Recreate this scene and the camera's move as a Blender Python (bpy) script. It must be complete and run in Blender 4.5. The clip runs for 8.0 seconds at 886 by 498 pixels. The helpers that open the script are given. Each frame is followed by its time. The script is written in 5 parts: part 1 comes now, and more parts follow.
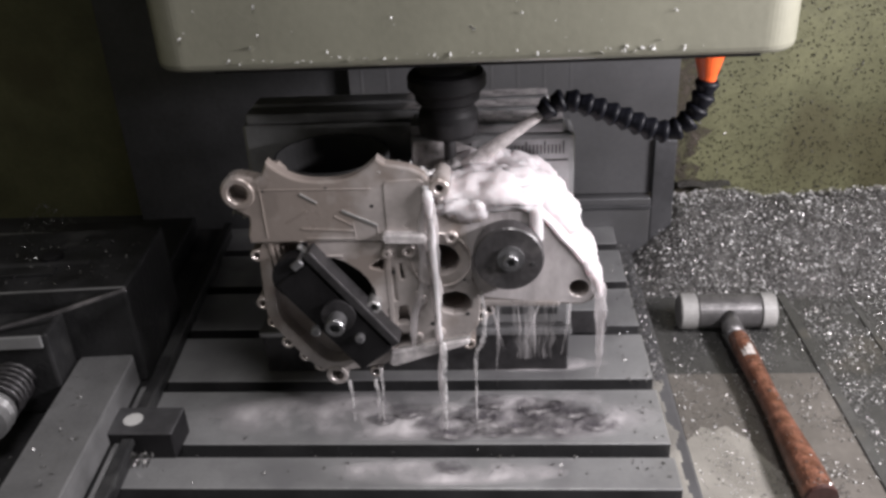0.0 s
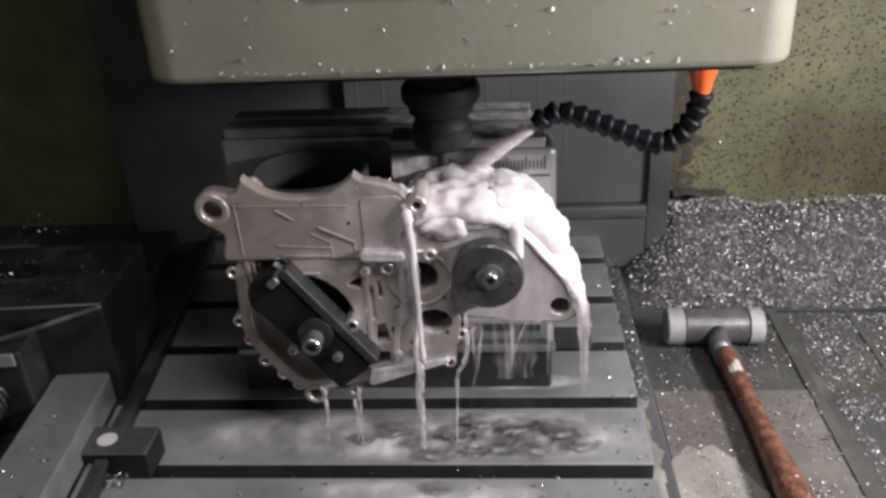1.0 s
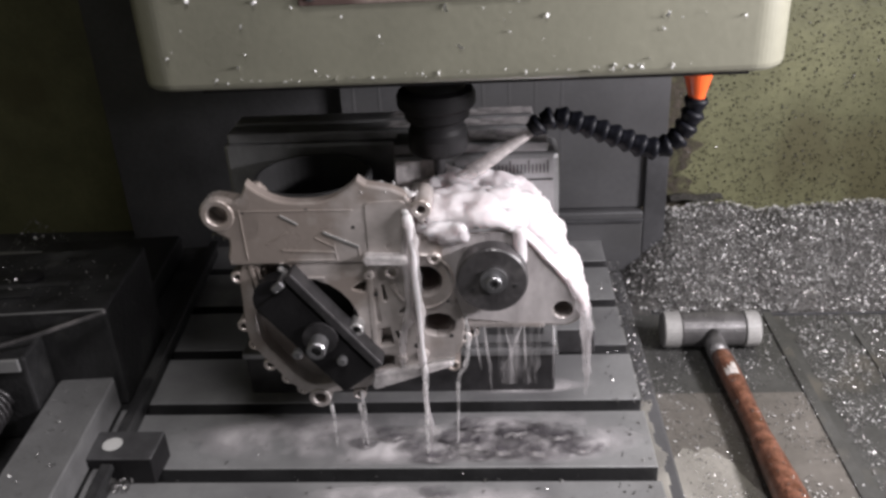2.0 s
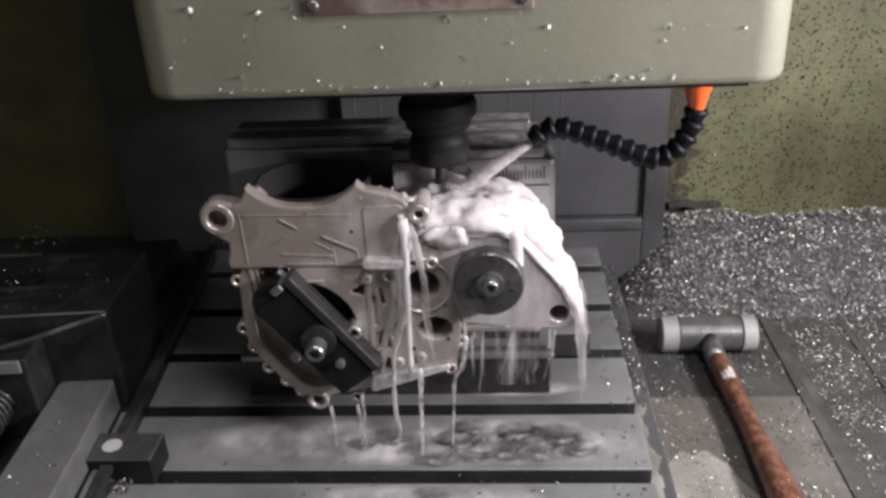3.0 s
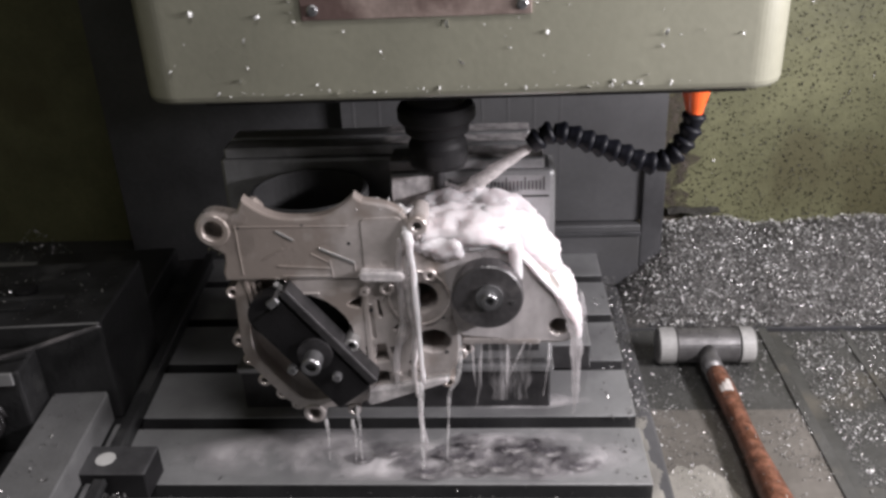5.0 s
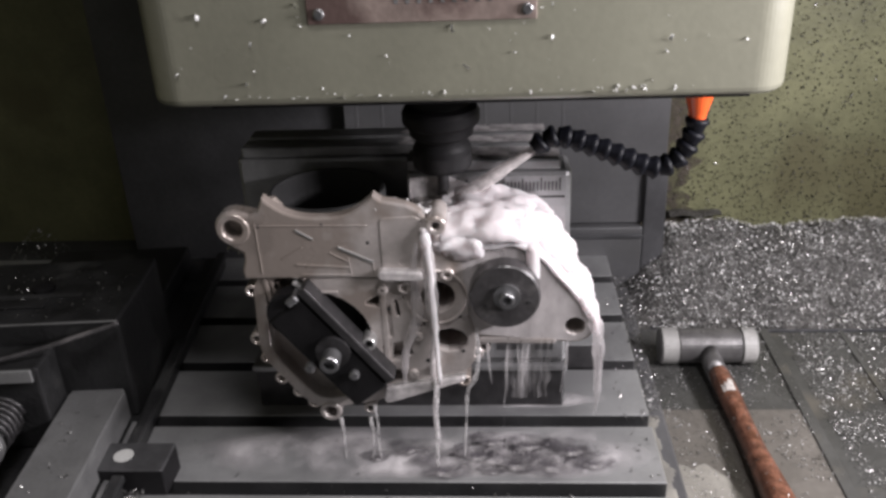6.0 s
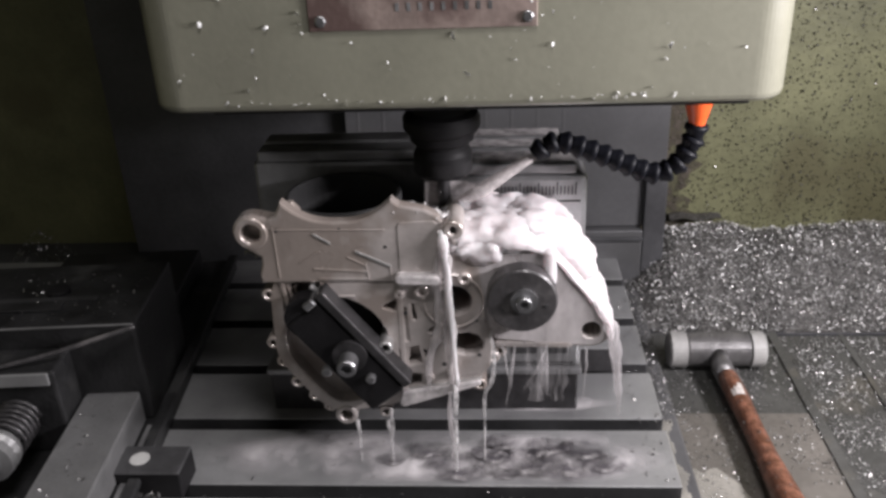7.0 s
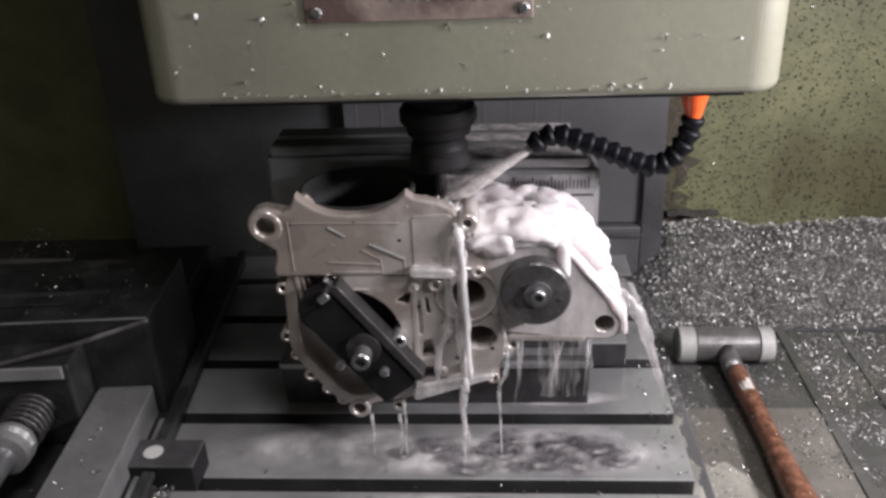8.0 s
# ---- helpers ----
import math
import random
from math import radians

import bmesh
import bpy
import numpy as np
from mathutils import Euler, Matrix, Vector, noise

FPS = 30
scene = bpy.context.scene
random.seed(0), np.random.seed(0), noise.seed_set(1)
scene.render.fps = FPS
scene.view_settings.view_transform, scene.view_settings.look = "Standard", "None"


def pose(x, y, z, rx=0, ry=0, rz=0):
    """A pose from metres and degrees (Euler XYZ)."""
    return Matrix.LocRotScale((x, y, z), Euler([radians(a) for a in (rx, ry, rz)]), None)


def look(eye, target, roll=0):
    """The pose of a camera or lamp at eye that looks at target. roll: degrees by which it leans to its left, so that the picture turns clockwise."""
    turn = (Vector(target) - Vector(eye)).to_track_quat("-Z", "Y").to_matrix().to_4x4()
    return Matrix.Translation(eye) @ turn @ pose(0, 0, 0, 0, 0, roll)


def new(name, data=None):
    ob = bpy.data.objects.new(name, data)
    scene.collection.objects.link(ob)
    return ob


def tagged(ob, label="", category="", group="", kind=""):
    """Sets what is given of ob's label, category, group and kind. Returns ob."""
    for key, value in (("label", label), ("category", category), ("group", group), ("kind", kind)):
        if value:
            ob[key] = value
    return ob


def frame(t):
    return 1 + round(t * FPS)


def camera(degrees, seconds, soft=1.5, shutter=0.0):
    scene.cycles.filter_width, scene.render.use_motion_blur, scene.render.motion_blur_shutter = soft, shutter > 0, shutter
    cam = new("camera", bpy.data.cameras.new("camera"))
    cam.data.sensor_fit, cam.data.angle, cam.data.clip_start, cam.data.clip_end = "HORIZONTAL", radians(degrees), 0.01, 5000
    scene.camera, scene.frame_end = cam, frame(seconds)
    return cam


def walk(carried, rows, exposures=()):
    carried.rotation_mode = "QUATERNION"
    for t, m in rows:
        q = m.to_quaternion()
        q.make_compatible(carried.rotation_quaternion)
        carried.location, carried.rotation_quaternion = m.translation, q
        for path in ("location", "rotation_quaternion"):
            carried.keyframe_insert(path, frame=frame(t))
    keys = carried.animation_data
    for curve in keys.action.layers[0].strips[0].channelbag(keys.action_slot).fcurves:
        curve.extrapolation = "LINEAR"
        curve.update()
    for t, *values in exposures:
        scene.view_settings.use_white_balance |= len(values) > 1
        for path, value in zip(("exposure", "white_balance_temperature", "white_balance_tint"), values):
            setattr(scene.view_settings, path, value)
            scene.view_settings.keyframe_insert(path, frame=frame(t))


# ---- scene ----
cam = camera(55.0, 8.0, soft=3.0, shutter=0.4)
# seconds, x, y, z, yaw, pitch, roll
PATH = [
    (0.0, 0.0000, 0.0000, 0.5340, 3.185, -27.804, 2.812),
    (0.5, -0.0004, 0.0027, 0.5349, 3.106, -27.585, 2.656),
    (1.0, 0.0029, 0.0050, 0.5360, 3.022, -27.402, 2.717),
    (1.5, 0.0057, 0.0053, 0.5349, 2.865, -27.178, 2.952),
    (3.0, 0.0023, 0.0031, 0.5410, 2.785, -26.781, 2.603),
    (3.5, 0.0010, 0.0024, 0.5400, 2.780, -26.561, 2.454),
    (4.0, 0.0034, 0.0042, 0.5420, 2.775, -26.581, 2.521),
    (4.5, 0.0043, 0.0036, 0.5414, 2.767, -26.497, 2.562),
    (6.0, 0.0001, -0.0005, 0.5447, 2.909, -26.393, 2.257),
    (6.5, 0.0018, -0.0003, 0.5471, 2.919, -26.382, 2.268),
    (7.0, 0.0002, -0.0022, 0.5486, 2.971, -26.323, 2.194),
    (7.5, 0.0007, -0.0047, 0.5485, 2.962, -26.353, 2.255),
    (8.0, 0.0039, -0.0062, 0.5450, 3.029, -26.326, 2.196),
]
walk(cam, [(t, pose(x, y, z, 90 + pitch, roll, yaw)) for t, x, y, z, yaw, pitch, roll in PATH])
# seconds, table feed in x and y, way cover in x, spindle head in z
FEED = [
    (0.0, -0.0000, -0.0000, 0.0000, 0.0000),
    (0.5, -0.0058, -0.0050, -0.0056, 0.0046),
    (1.0, -0.0122, -0.0117, -0.0119, -0.0012),
    (1.5, -0.0057, -0.0107, -0.0122, -0.0009),
    (3.0, -0.0092, -0.0017, -0.0122, -0.0020),
    (3.5, -0.0136, -0.0002, -0.0130, 0.0010),
    (4.0, -0.0166, -0.0142, -0.0157, -0.0000),
    (4.5, -0.0135, -0.0156, -0.0157, -0.0005),
    (6.0, 0.0031, -0.0097, -0.0138, -0.0014),
    (6.5, 0.0103, -0.0101, -0.0103, -0.0019),
    (7.0, 0.0174, -0.0103, -0.0031, -0.0024),
    (7.5, 0.0244, -0.0101, 0.0031, -0.0013),
    (8.0, 0.0323, -0.0093, 0.0100, -0.0006),
]

# ---- light ----
world = bpy.data.worlds.new("workshop")
world.use_nodes = True
scene.world = world
bg = world.node_tree.nodes["Background"]
bg.inputs["Color"].default_value = (1.0, 0.97, 0.95, 1)
bg.inputs["Strength"].default_value = 0.07
scene.view_settings.exposure = 0.0


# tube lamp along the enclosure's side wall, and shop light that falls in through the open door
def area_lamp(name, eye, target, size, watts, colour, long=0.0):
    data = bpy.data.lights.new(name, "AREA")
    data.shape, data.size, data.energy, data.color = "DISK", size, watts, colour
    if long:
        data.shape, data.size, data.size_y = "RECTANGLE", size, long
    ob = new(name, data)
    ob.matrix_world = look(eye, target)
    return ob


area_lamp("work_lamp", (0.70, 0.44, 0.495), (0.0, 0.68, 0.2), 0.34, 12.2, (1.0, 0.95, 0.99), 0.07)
area_lamp("door_light", (0.28, 0.02, 1.90), (-0.05, 0.62, 0.0), 0.5, 19.5, (1.0, 0.955, 0.965))


# ---- materials ----
def mat(name, colour, rough=0.5, metal=0.0, var=0.2, scale=25.0, fine=220.0, bump=0.15, stain=None, amount=0.5, coat=0.0,
        tone=0.0, alpha=None, stretch=1.0, fade=False):
    """A surface with two scales of colour variation, fine relief and, where given, stains of a second colour."""
    m = bpy.data.materials.new(name)
    m.use_nodes = True
    t = m.node_tree
    n, link = t.nodes, t.links.new
    p = n["Principled BSDF"]
    tc = n.new("ShaderNodeTexCoord")

    def noise_node(s, detail=5.0):
        x = n.new("ShaderNodeTexNoise")
        x.inputs["Scale"].default_value, x.inputs["Detail"].default_value = s, detail
        link(tc.outputs["Object"], x.inputs["Vector"])
        return x

    def ramp(src, a, b, lo=0.3, hi=0.7):
        r = n.new("ShaderNodeValToRGB")
        r.color_ramp.elements[0].position, r.color_ramp.elements[1].position = lo, hi
        r.color_ramp.elements[0].color, r.color_ramp.elements[1].color = a, b
        link(src, r.inputs["Fac"])
        return r.outputs["Color"]

    def mixed(fac, a, b, mode="MIX"):
        x = n.new("ShaderNodeMix")
        x.data_type, x.blend_type = "RGBA", mode
        if isinstance(fac, float):
            x.inputs["Factor"].default_value = fac
        else:
            link(fac, x.inputs["Factor"])
        link(a, x.inputs["A"])
        link(b, x.inputs["B"])
        return x.outputs["Result"]

    big, small = noise_node(scale), noise_node(fine, 3.0)
    lo = tuple(c * (1 - var) for c in colour) + (1,)
    hi = tuple(min(1, c * (1 + var)) for c in colour) + (1,)
    col = ramp(big.outputs["Fac"], lo, hi)
    col = mixed(0.5, col, ramp(small.outputs["Fac"], (1 - var,) * 3 + (1,), (1, 1, 1, 1)), "MULTIPLY")
    if tone:
        info = n.new("ShaderNodeObjectInfo")
        col = mixed(1.0, col, ramp(info.outputs["Random"], (1 - tone,) * 3 + (1,), (1, 1, 1, 1), 0.0, 1.0), "MULTIPLY")
    if stain:
        s = noise_node(scale * 0.6, 7.0)
        mask = ramp(s.outputs["Fac"], (0, 0, 0, 1), (1, 1, 1, 1), 0.62 - amount * 0.3, 0.72 - amount * 0.3)
        flat = n.new("ShaderNodeRGB")
        flat.outputs[0].default_value = (*stain, 1)
        col = mixed(mask, col, flat.outputs[0])
    link(col, p.inputs["Base Color"])
    rr = n.new("ShaderNodeMapRange")
    rr.inputs["To Min"].default_value, rr.inputs["To Max"].default_value = max(0.03, rough * 0.7), min(1, rough * 1.3)
    link(big.outputs["Fac"], rr.inputs["Value"])
    link(rr.outputs["Result"], p.inputs["Roughness"])
    p.inputs["Metallic"].default_value = metal
    p.inputs["Coat Weight"].default_value = coat
    p.inputs["Coat Roughness"].default_value = 0.12
    b = n.new("ShaderNodeBump")
    b.inputs["Strength"].default_value, b.inputs["Distance"].default_value = bump, 0.002
    link(small.outputs["Fac"], b.inputs["Height"])
    link(b.outputs["Normal"], p.inputs["Normal"])
    if alpha:
        a = noise_node(alpha[2], 6.0)
        if stretch != 1.0:
            mp = n.new("ShaderNodeMapping")
            mp.inputs["Scale"].default_value = (1, 1, stretch)
            link(tc.outputs["Object"], mp.inputs["Vector"])
            link(mp.outputs["Vector"], a.inputs["Vector"])
        mr = n.new("ShaderNodeMapRange")
        mr.inputs["From Min"].default_value, mr.inputs["From Max"].default_value = 0.32, 0.66
        mr.inputs["To Min"].default_value, mr.inputs["To Max"].default_value = alpha[0], alpha[1]
        link(a.outputs["Fac"], mr.inputs["Value"])
        thin = mr.outputs["Result"]
        if fade:
            # the film thins out towards its rim
            mp = n.new("ShaderNodeMapping")
            mp.inputs["Location"].default_value, mp.inputs["Scale"].default_value = (-1, -1, 0), (2, 2, 0)
            link(tc.outputs["Generated"], mp.inputs["Vector"])
            g = n.new("ShaderNodeTexGradient")
            g.gradient_type = "SPHERICAL"
            link(mp.outputs["Vector"], g.inputs["Vector"])
            e = n.new("ShaderNodeMapRange")
            e.inputs["From Max"].default_value = 0.4
            link(g.outputs["Fac"], e.inputs["Value"])
            mu = n.new("ShaderNodeMath")
            mu.operation, mu.use_clamp = "MULTIPLY", True
            link(thin, mu.inputs[0])
            link(e.outputs["Result"], mu.inputs[1])
            thin = mu.outputs[0]
        link(thin, p.inputs["Alpha"])
    return m


PAINT = mat("olive_grey_enamel", (0.245, 0.242, 0.190), 0.30, 0.0, 0.12, 9, 160, 0.10, coat=0.3)
GREEN = mat("green_enclosure_paint", (0.195, 0.196, 0.108), 0.5, 0.0, 0.28, 10, 150, 0.35, stain=(0.135, 0.128, 0.070), amount=0.40)
RUST = mat("rust_and_grime", (0.10, 0.083, 0.066), 0.8, 0.0, 0.45, 30, 200, 0.6, alpha=(0.1, 1.0, 60))
GREYSHEET = mat("grey_sheet_steel", (0.135, 0.135, 0.14), 0.42, 0.4, 0.18, 7, 140, 0.12, stain=(0.12, 0.12, 0.12), amount=0.3)
DARKSHEET = mat("dark_sheet_steel", (0.085, 0.085, 0.09), 0.5, 0.4, 0.3, 10, 150, 0.2)
TRAY = mat("wet_way_cover_steel", (0.084, 0.084, 0.080), 0.42, 0.2, 0.3, 12, 130, 0.3, stain=(0.135, 0.125, 0.105), amount=0.25, coat=0.15)
TRAYWARM = mat("brown_cover_plate", (0.150, 0.139, 0.125), 0.38, 0.1, 0.25, 14, 130, 0.25, stain=(0.12, 0.112, 0.10), amount=0.3, coat=0.2)
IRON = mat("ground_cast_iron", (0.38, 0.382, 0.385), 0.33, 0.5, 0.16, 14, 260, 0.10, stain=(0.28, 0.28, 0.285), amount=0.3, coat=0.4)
# dark iron for slots, sides and recess floors, their shade in the colour
SLOT = mat("oily_shaded_iron", (0.06, 0.06, 0.062), 0.4, 0.3, 0.3, 20, 200, 0.2)
FIXTURE = mat("machined_fixture_iron", (0.30, 0.30, 0.305), 0.36, 0.5, 0.2, 22, 240, 0.15, stain=(0.17, 0.17, 0.17), amount=0.3, coat=0.3)
RAIL = mat("ground_rail_steel", (0.28, 0.28, 0.282), 0.36, 0.5, 0.2, 18, 240, 0.12, stain=(0.19, 0.19, 0.19), amount=0.3, coat=0.2)
LINER = mat("shaded_cylinder_liner", (0.030, 0.030, 0.031), 0.7, 0.0, 0.3, 30, 200, 0.2)
BLACK = mat("black_oxide_steel", (0.011, 0.0105, 0.0115), 0.55, 0.0, 0.3, 40, 260, 0.2)
BLACK.node_tree.nodes["Principled BSDF"].inputs["Specular IOR Level"].default_value = 0.25
VISEPAINT = mat("dark_vise_casting", (0.021, 0.021, 0.022), 0.5, 0.1, 0.4, 30, 200, 0.4, stain=(0.045, 0.045, 0.045), amount=0.15, coat=0.08)
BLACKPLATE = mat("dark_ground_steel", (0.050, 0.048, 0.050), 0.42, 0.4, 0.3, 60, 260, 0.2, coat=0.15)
DISCSTEEL = mat("milky_wet_steel", (0.078, 0.074, 0.076), 0.40, 0.3, 0.3, 50, 260, 0.2, stain=(0.15, 0.14, 0.14), amount=0.25, coat=0.3)
ALU = mat("wet_cast_aluminium", (0.53, 0.485, 0.465), 0.30, 0.30, 0.2, 26, 190, 0.12, stain=(0.35, 0.30, 0.27), amount=0.45, coat=0.6)
ALUCUT = mat("machined_aluminium", (0.55, 0.545, 0.54), 0.28, 0.7, 0.12, 40, 300, 0.1, coat=0.4)
STEEL = mat("bright_steel", (0.36, 0.36, 0.37), 0.32, 0.85, 0.2, 60, 300, 0.1)
MALLET = mat("scuffed_steel_barrel", (0.17, 0.165, 0.165), 0.38, 0.5, 0.25, 40, 260, 0.2)
NYLON = mat("grey_white_nylon", (0.34, 0.335, 0.325), 0.5, 0.0, 0.2, 40, 200, 0.2)
WOOD = mat("worn_stained_wood", (0.185, 0.080, 0.050), 0.42, 0.0, 0.5, 110, 320, 0.7, stain=(0.10, 0.04, 0.022), amount=0.4, coat=0.3)
WOODEND = mat("dark_wood_end", (0.05, 0.02, 0.016), 0.5, 0.0, 0.3, 60, 200, 0.3)
PAPER = mat("dirty_white_sticker", (0.55, 0.51, 0.48), 0.6, 0.0, 0.2, 90, 300, 0.1)
ORANGE = mat("orange_plastic", (0.85, 0.13, 0.03), 0.35, 0.0, 0.12, 60, 200, 0.05)
NAVY = mat("dark_blue_plastic", (0.006, 0.0065, 0.010), 0.5, 0.0, 0.2, 60, 200, 0.05)
NAVY.node_tree.nodes["Principled BSDF"].inputs["Specular IOR Level"].default_value = 0.22
COPPER = mat("tarnished_name_plate", (0.36, 0.285, 0.255), 0.42, 0.3, 0.2, 30, 200, 0.2, stain=(0.16, 0.11, 0.10), amount=0.3)
# paler copy of the swarf colour, for chips that glint
GLINTCHIP = mat("glinting_swarf", (0.80, 0.79, 0.77), 0.35, 0.1, 0.3, 120, 300, 0.2)
CHIP = mat("aluminium_swarf", (0.36, 0.355, 0.35), 0.30, 0.85, 0.4, 120, 300, 0.2)
SWARFBED = mat("packed_swarf", (0.135, 0.13, 0.125), 0.5, 0.3, 0.7, 260, 600, 1.0)
WALLCHIP = mat("dull_swarf_flake", (0.085, 0.080, 0.055), 0.5, 0.2, 0.5, 90, 300, 0.2)
MILK = mat("milky_coolant", (0.74, 0.69, 0.705), 0.45, 0.0, 0.10, 60, 200, 0.25, coat=0.05)
milk = MILK.node_tree.nodes["Principled BSDF"].inputs
milk["Subsurface Weight"].default_value, milk["Subsurface Scale"].default_value, milk["Subsurface Radius"].default_value = 0.8, 0.016, (1.0, 0.9, 0.9)
VEIL = mat("thin_coolant_film", (0.82, 0.80, 0.80), 0.15, 0.0, 0.06, 60, 200, 0.25, coat=0.4, alpha=(0.02, 0.75, 70))
FILM = mat("milky_film", (0.68, 0.64, 0.64), 0.22, 0.0, 0.10, 40, 200, 0.12, coat=0.3, alpha=(0.25, 0.85, 30), stretch=0.4)
JETTY = mat("spraying_coolant", (0.80, 0.75, 0.74), 0.25, 0.0, 0.06, 60, 200, 0.2, alpha=(0.30, 0.80, 90))
CREAM = mat("thick_milky_film", (0.74, 0.70, 0.70), 0.25, 0.0, 0.10, 50, 200, 0.2, coat=0.3, alpha=(0.25, 1.0, 55))
STREAK = mat("falling_coolant", (0.74, 0.70, 0.71), 0.2, 0.0, 0.05, 60, 200, 0.2, coat=0.2, alpha=(-0.15, 0.62, 60), stretch=0.12)
WISP = mat("coolant_wisp", (0.70, 0.67, 0.68), 0.2, 0.0, 0.05, 60, 200, 0.2, coat=0.2, alpha=(-0.30, 0.34, 70), stretch=0.14)
SHEEN = mat("coolant_sheen", (0.56, 0.54, 0.54), 0.15, 0.0, 0.3, 42, 150, 0.3, coat=0.4, alpha=(-0.5, 0.7, 20), fade=True)
HAZE = mat("thin_grey_wash", (0.60, 0.575, 0.585), 0.2, 0.0, 0.15, 30, 150, 0.1, coat=0.4, alpha=(-0.2, 0.95, 15), fade=True)
# wet patch with the dark head's reflection as its colour
DARKWET = mat("dark_wet_reflection", (0.085, 0.078, 0.087), 0.35, 0.0, 0.4, 60, 200, 0.2, alpha=(-0.05, 0.85, 36), fade=True)
CROWN = mat("splashing_coolant_rim", (0.50, 0.48, 0.48), 0.2, 0.0, 0.2, 60, 200, 0.3, coat=0.3, alpha=(-0.7, 0.42, 32))
POOL = mat("coolant_puddle", (0.36, 0.345, 0.31), 0.12, 0.0, 0.08, 20, 120, 0.06, coat=0.5, alpha=(0.35, 0.9, 12))
TOPSTEEL = mat("dark_lit_top", (0.105, 0.104, 0.108), 0.38, 0.5, 0.2, 60, 260, 0.15, coat=0.2)
EDGESTEEL = mat("bright_edge_steel", (0.34, 0.34, 0.345), 0.35, 0.6, 0.2, 50, 240, 0.15)
WHITE = mat("white_paint_dot", (0.50, 0.50, 0.485), 0.5, 0.0, 0.1, 60, 200, 0.05)


# ---- mesh helpers ----
ORIGIN = {}


def thing(name, origin, label, category, group="", kind=""):
    ob = new(name)
    ob.empty_display_size = 0.02
    ob.location = origin
    ORIGIN[ob] = Vector(origin)
    return tagged(ob, label, category, group, kind)


def part(name, bm, material, parent=None, label="", smooth=False):
    """Links a bmesh, given in the coordinates of the place, as one mesh under a thing or a part."""
    o = ORIGIN.get(parent, Vector())
    bmesh.ops.translate(bm, verts=bm.verts, vec=-o)
    me = bpy.data.meshes.new(name)
    bm.to_mesh(me)
    bm.free()
    for f in me.polygons:
        f.use_smooth = smooth
    me.materials.append(material)
    ob = new(name, me)
    if parent:
        ob.parent = parent
        ORIGIN[ob] = o
    if label:
        ob["label"] = label
    return ob


def solo(name, bm, material, origin, label, category, group="", kind="", smooth=False):
    """A thing that is one mesh, with its origin at its base."""
    bmesh.ops.translate(bm, verts=bm.verts, vec=-Vector(origin))
    ob = part(name, bm, material, None, "", smooth)
    ob.location = origin
    ORIGIN[ob] = Vector(origin)
    return tagged(ob, label, category, group, kind)


def bevel(bm, w, seg=2):
    if w > 0:
        edges = [e for e in bm.edges if len(e.link_faces) == 2 and e.calc_face_angle(0) > 0.5]
        bmesh.ops.bevel(bm, geom=edges, offset=w, segments=seg, profile=0.5, affect="EDGES")
    return bm


def box(x0, x1, y0, y1, z0, z1, w=0.0015, seg=2):
    bm = bmesh.new()
    bmesh.ops.create_cube(bm, size=1.0, matrix=Matrix.Translation(((x0 + x1) / 2, (y0 + y1) / 2, (z0 + z1) / 2)) @ Matrix.Diagonal((x1 - x0, y1 - y0, z1 - z0, 1)))
    return bevel(bm, w, seg)


def lathe(profile, axis_point, direction="z", n=28, cap=True):
    """A turned body: (radius, distance along the axis) from end to end."""
    bm = bmesh.new()
    rings = []
    for r, d in profile:
        ring = []
        for k in range(n):
            a = 2 * math.pi * k / n
            c, s = r * math.cos(a), r * math.sin(a)
            v = {"z": (c, s, d), "y": (c, d, s), "x": (d, c, s)}[direction]
            ring.append(bm.verts.new(Vector(v) + Vector(axis_point)))
        rings.append(ring)
    for a, b in zip(rings, rings[1:]):
        for k in range(n):
            bm.faces.new((a[k], a[(k + 1) % n], b[(k + 1) % n], b[k]))
    if cap:
        bm.faces.new(rings[0])
        bm.faces.new(rings[-1])
    bmesh.ops.recalc_face_normals(bm, faces=bm.faces)
    return bm


def merge(*bms):
    """Several closed shells of one part in one bmesh."""
    out = bmesh.new()
    for b in bms:
        me = bpy.data.meshes.new("shell")
        b.to_mesh(me)
        b.free()
        out.from_mesh(me)
        bpy.data.meshes.remove(me)
    return out


def hull(circles, n=20):
    """The convex outline round some discs (x, z, r)."""
    pts = sorted({(round(x + r * math.cos(2 * math.pi * k / n), 5), round(z + r * math.sin(2 * math.pi * k / n), 5)) for x, z, r in circles for k in range(n)})

    def half(ps):
        out = []
        for p in ps:
            while len(out) > 1 and (out[-1][0] - out[-2][0]) * (p[1] - out[-2][1]) - (out[-1][1] - out[-2][1]) * (p[0] - out[-2][0]) <= 0:
                out.pop()
            out.append(p)
        return out[:-1]
    return half(pts) + half(pts[::-1])


